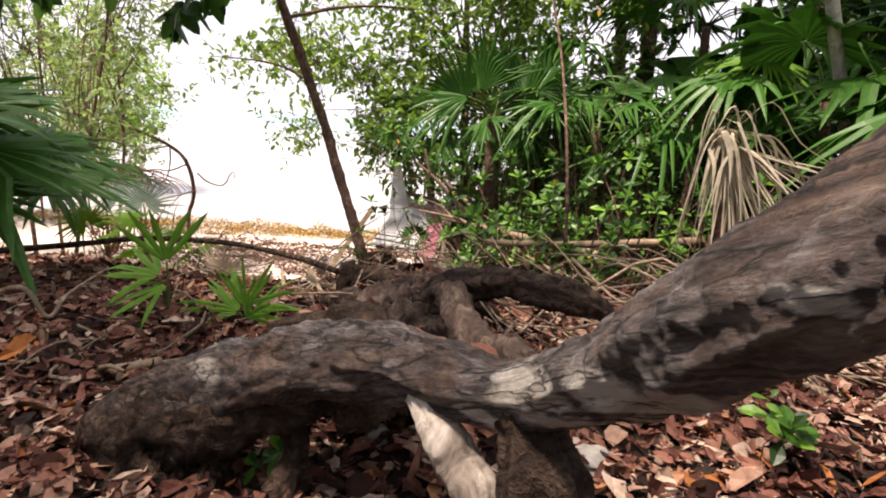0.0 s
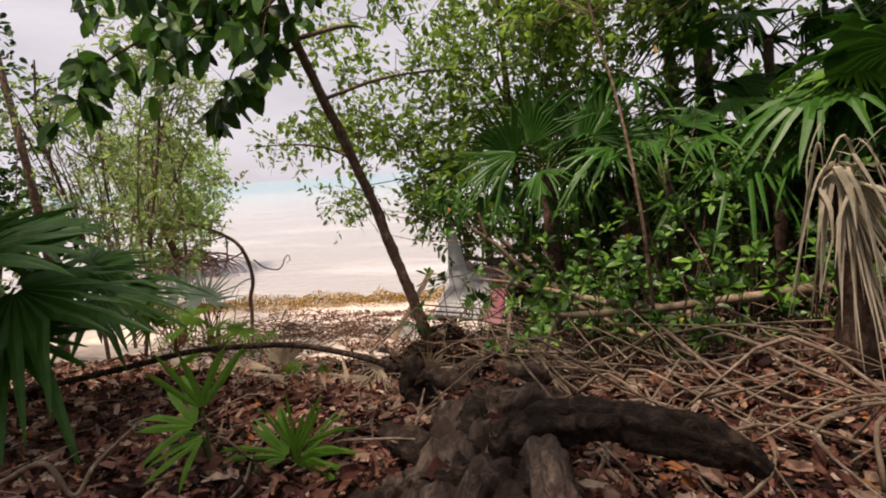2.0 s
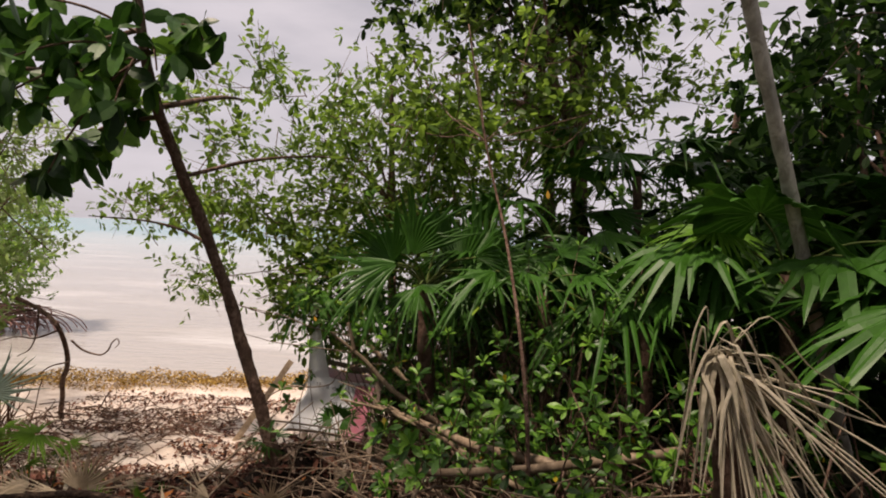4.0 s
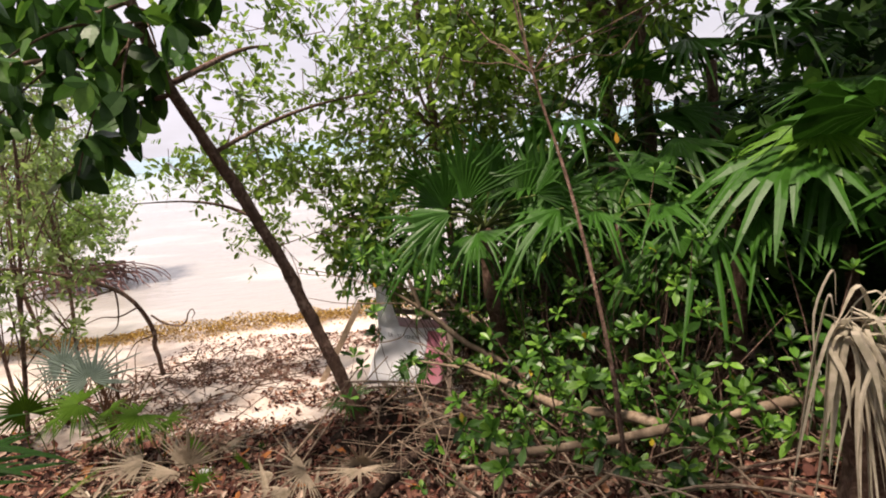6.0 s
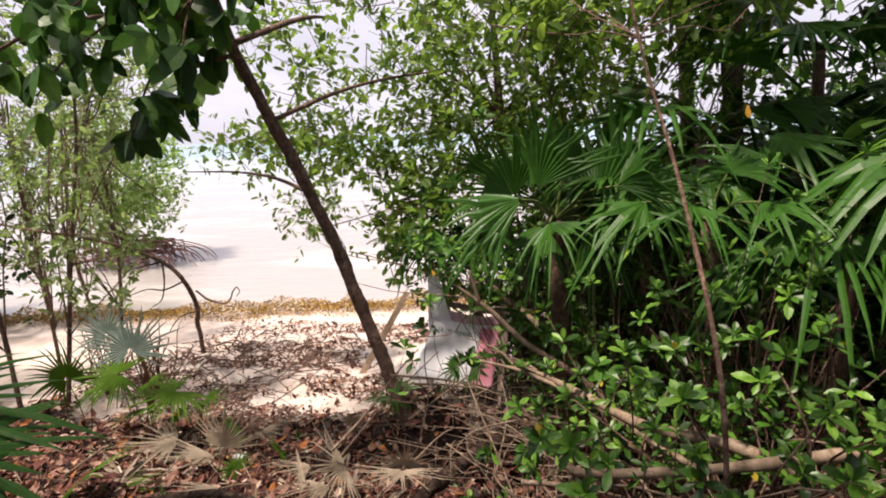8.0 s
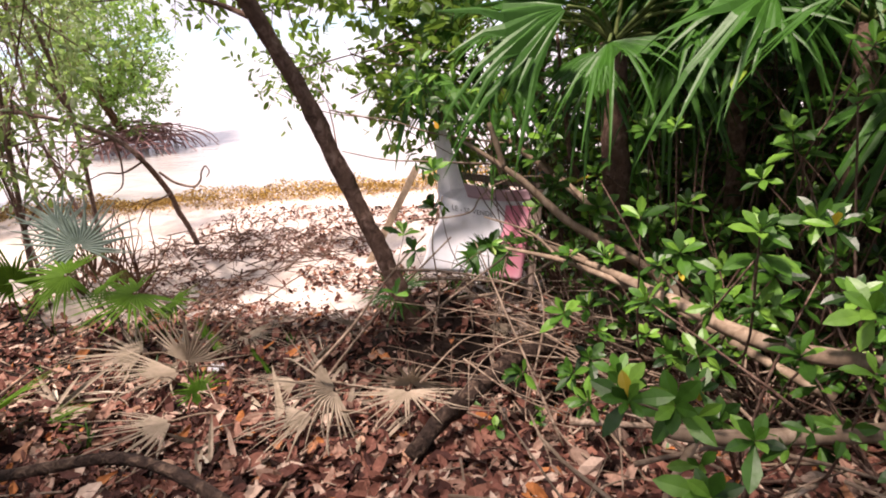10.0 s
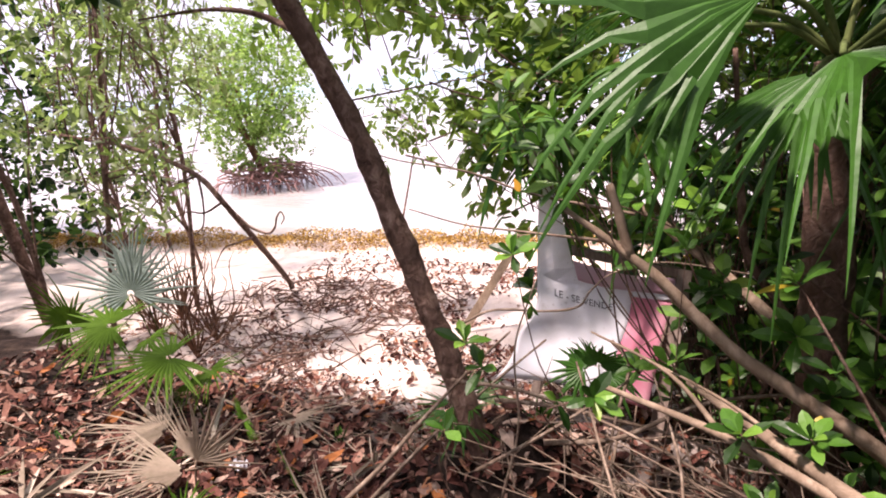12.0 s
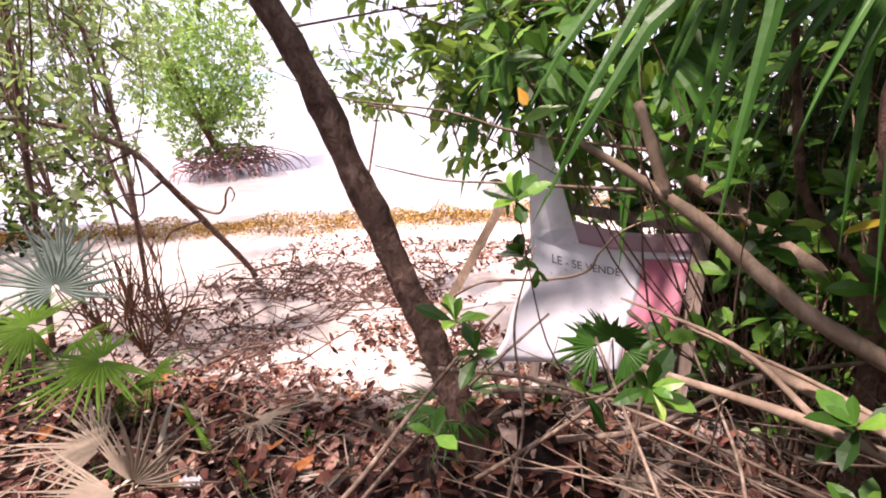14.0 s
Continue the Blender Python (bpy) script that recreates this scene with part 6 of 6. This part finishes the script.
def low_growth():
    """Dry grass-like tufts at the edge of the sand."""
    g = np.random.default_rng(840)
    for i, (x, y, s, m) in enumerate(((-0.95, 5.25, 0.2, M_PALM_DEAD), (-0.6, 5.2, 0.22, M_PALM_DEAD), (-1.3, 5.35, 0.16, M_PALM), (-1.7, 4.75, 0.25, M_PALM_DEAD), (-1.95, 4.6, 0.22, M_PALM), (-0.2, 5.35, 0.2, M_PALM_DEAD), (0.1, 5.25, 0.2, M_PALM), (-2.6, 4.4, 0.2, M_PALM), (-3.2, 5.6, 0.25, M_PALM_DEAD), (-1.2, 3.6, 0.2, M_PALM))):
        k = 16
        z = ground_at(x, y)
        D = g.normal(0, 0.5, (k, 3)) + [0, 0, 1]
        a = Acc()
        L = s * g.uniform(0.6, 1.2, k)
        leaves(a, g.normal(0, 0.02, (k, 3)) * [1, 1, 0], D, g.normal(0, 1, (k, 3)), L, 0.006, "strap", 0.3, 0.3)
        ob = tagged(part("grass_tuft", a, m), "tuft of narrow upright blades at the edge of the sand", "grass", "tufts by the beach")
        ob.location = (x, y, z)


low_growth()


def stone(x, y, r, seed):
    g = np.random.default_rng(seed)
    bm = bmesh.new()
    bmesh.ops.create_icosphere(bm, subdivisions=3, radius=r)
    for v in bm.verts:
        k = 1 + 0.28 * noise.fractal(v.co * (2.2 / r) + Vector((seed, 0, 0)), 0.9, 2, 3)
        v.co = Vector((v.co.x * 1.25 * k, v.co.y * k, v.co.z * 0.7 * k))
    me = bpy.data.meshes.new("stone")
    bm.to_mesh(me)
    bm.free()
    ob = tagged(part("stone", me, M_STONE), "rough pale grey stone half sunk in leaf litter", "stone", "stones in the litter")
    ob.location = (x, y, ground_at(x, y) + r * 0.2)
    ob.rotation_euler = (0, 0, g.uniform(0, 6))


stone(1.97, 1.22, 0.06, 3)
stone(2.35, 1.6, 0.04, 4)
stone(1.35, 1.12, 0.035, 5)
stone(0.6, 3.0, 0.05, 6)


def scrap():
    g = np.random.default_rng(9)
    a = Acc()
    n = 7
    P = [(0.1 * (i / (n - 1) - 0.5), 0.07 * (j / (n - 1) - 0.5), 0.02 + g.normal(0, 0.012)) for j in range(n) for i in range(n)]
    a.add(P, [(j * n + i, j * n + i + 1, (j + 1) * n + i + 1, (j + 1) * n + i) for j in range(n - 1) for i in range(n - 1)])
    ob = tagged(part("plastic_scrap", a, M_VINYL, smooth=True), "crumpled white plastic scrap on leaf litter", "litter")
    ob.location = (-1.53, 4.79, ground_at(-1.53, 4.79) + 0.03)


scrap()
dead_limb([(-1.15, 5.35, 1.68), (-0.8, 5.22, 1.57), (-0.53, 5.2, 1.47), (-0.2, 5.3, 1.39), (0.06, 5.35, 1.29), (0.5, 5.4, 1.2)], [0.001, 0.002, 0.003, 0.004, 0.005, 0.007], M_TWIG, "thin bare twig reaching out of the palm", "twig", "dry twigs before the sign", 6, 0.05, 71)
dead_limb([(-0.58, 5.38, 1.19), (-0.3, 5.38, 1.13), (-0.05, 5.39, 1.11), (0.4, 5.5, 1.05)], [0.003, 0.004, 0.005, 0.008], M_TWIG, "thin bare twig reaching out of the palm", "twig", "dry twigs before the sign", 6, 0.05, 72)
g = np.random.default_rng(900)
for i in range(22):
    e = np.array([g.uniform(-0.2, 0.75), g.uniform(4.75, 5.35), g.uniform(0.15, 0.5)])
    s = np.array([1.45 + g.uniform(-0.3, 0.5), 4.75 + g.uniform(-0.45, 0.4), g.uniform(0.05, 0.3)])
    m = (s + e) / 2 + g.normal(0, 0.06, 3) + [0, 0, 0.06]
    fork = e * 0.7 + m * 0.3 if i % 2 else m
    dead_limb([s, (s + m) / 2 + g.normal(0, 0.02, 3), m, e], [0.0055, 0.0048, 0.0038, 0.0018], M_TWIG, "thin pale dry stick slanting before the sign", "twig", "dry twigs before the sign", 6, 0.1, 901 + i, [([fork, fork + g.normal(0, 0.06, 3) + [-0.06, 0.04, 0.05], fork + g.normal(0, 0.08, 3) + [-0.16, 0.1, 0.1]], [0.004, 0.003, 0.0015])])
for x, y, n in ((2.55, 1.5, 2), (1.17, 0.93, 1), (2.45, 1.28, 1), (0.55, 4.35, 1), (0.75, 4.55, 1), (0.3, 4.75, 1)):
    z = ground_at(x, y)
    shrub("tiny green seedling in the leaf litter", (x, y, z), [(x + g.normal(0, 0.03), y + g.normal(0, 0.03), z + g.uniform(0.06, 0.14)) for k in range(n + 1)], 950 + int(x * 100), 0.07, 5, 0.004, 0.26, None, "seedlings in the litter")


# dry bare shrub of dark stems beside the leaning dead branch
g = np.random.default_rng(960)
for bx, by in ((-3.75, 6.3), (-4.2, 6.0), (-3.5, 5.9), (-4.6, 6.5)):
    bz = ground_at(bx, by)
    shoots = []
    for k in range(16):
        th, hh, rr = g.uniform(0, 6.28), g.uniform(0.35, 0.95), g.uniform(0.1, 0.45)
        e = np.array([bx + rr * math.cos(th), by + rr * math.sin(th), bz + hh])
        shoots.append(([(bx, by, bz), (np.array([bx, by, bz]) * 0.6 + e * 0.4) + g.normal(0, 0.05, 3), e + g.normal(0, 0.04, 3) - [0, 0, 0.1], e], [0.009, 0.007, 0.005, 0.002]))
    dead_limb([(bx, by, bz - 0.05), (bx + 0.03, by, bz + 0.4), (bx - 0.05, by + 0.05, bz + 0.9)], [0.014, 0.011, 0.004], M_BARK_RED, "bare dry shrub of dark reddish stems on the sand", "dry_shrub", "dry shrubs on the sand", 6, 0.1, 961, shoots)

g = np.random.default_rng(980)
for i in range(34):
    x, y = g.uniform(-2.3, 0.5), g.uniform(3.7, 5.3)
    a = Acc()
    k = g.integers(2, 5)
    th = g.uniform(0, 6.28)
    D = np.stack([math.cos(th) + g.normal(0, 0.25, k), math.sin(th) + g.normal(0, 0.25, k), g.normal(0.12, 0.2, k)], 1)
    L = g.uniform(0.18, 0.42, k)
    leaves(a, np.zeros((k, 3)) + g.normal(0, 0.01, (k, 3)), D, np.stack([g.normal(0, 0.4, k), g.normal(0, 0.4, k), np.ones(k)], 1), L, L * 0.035 + 0.004, "strap", 0.5, 0.12, g.normal(0.05, 0.2, k))
    ob = tagged(part("dead_palm_leaf", a, M_PALM_DEAD), "broken dry palm blades strewn on the litter", "palm leaf", "broken palm blades")
    ob.location = (x, y, ground_at(x, y) + 0.03)
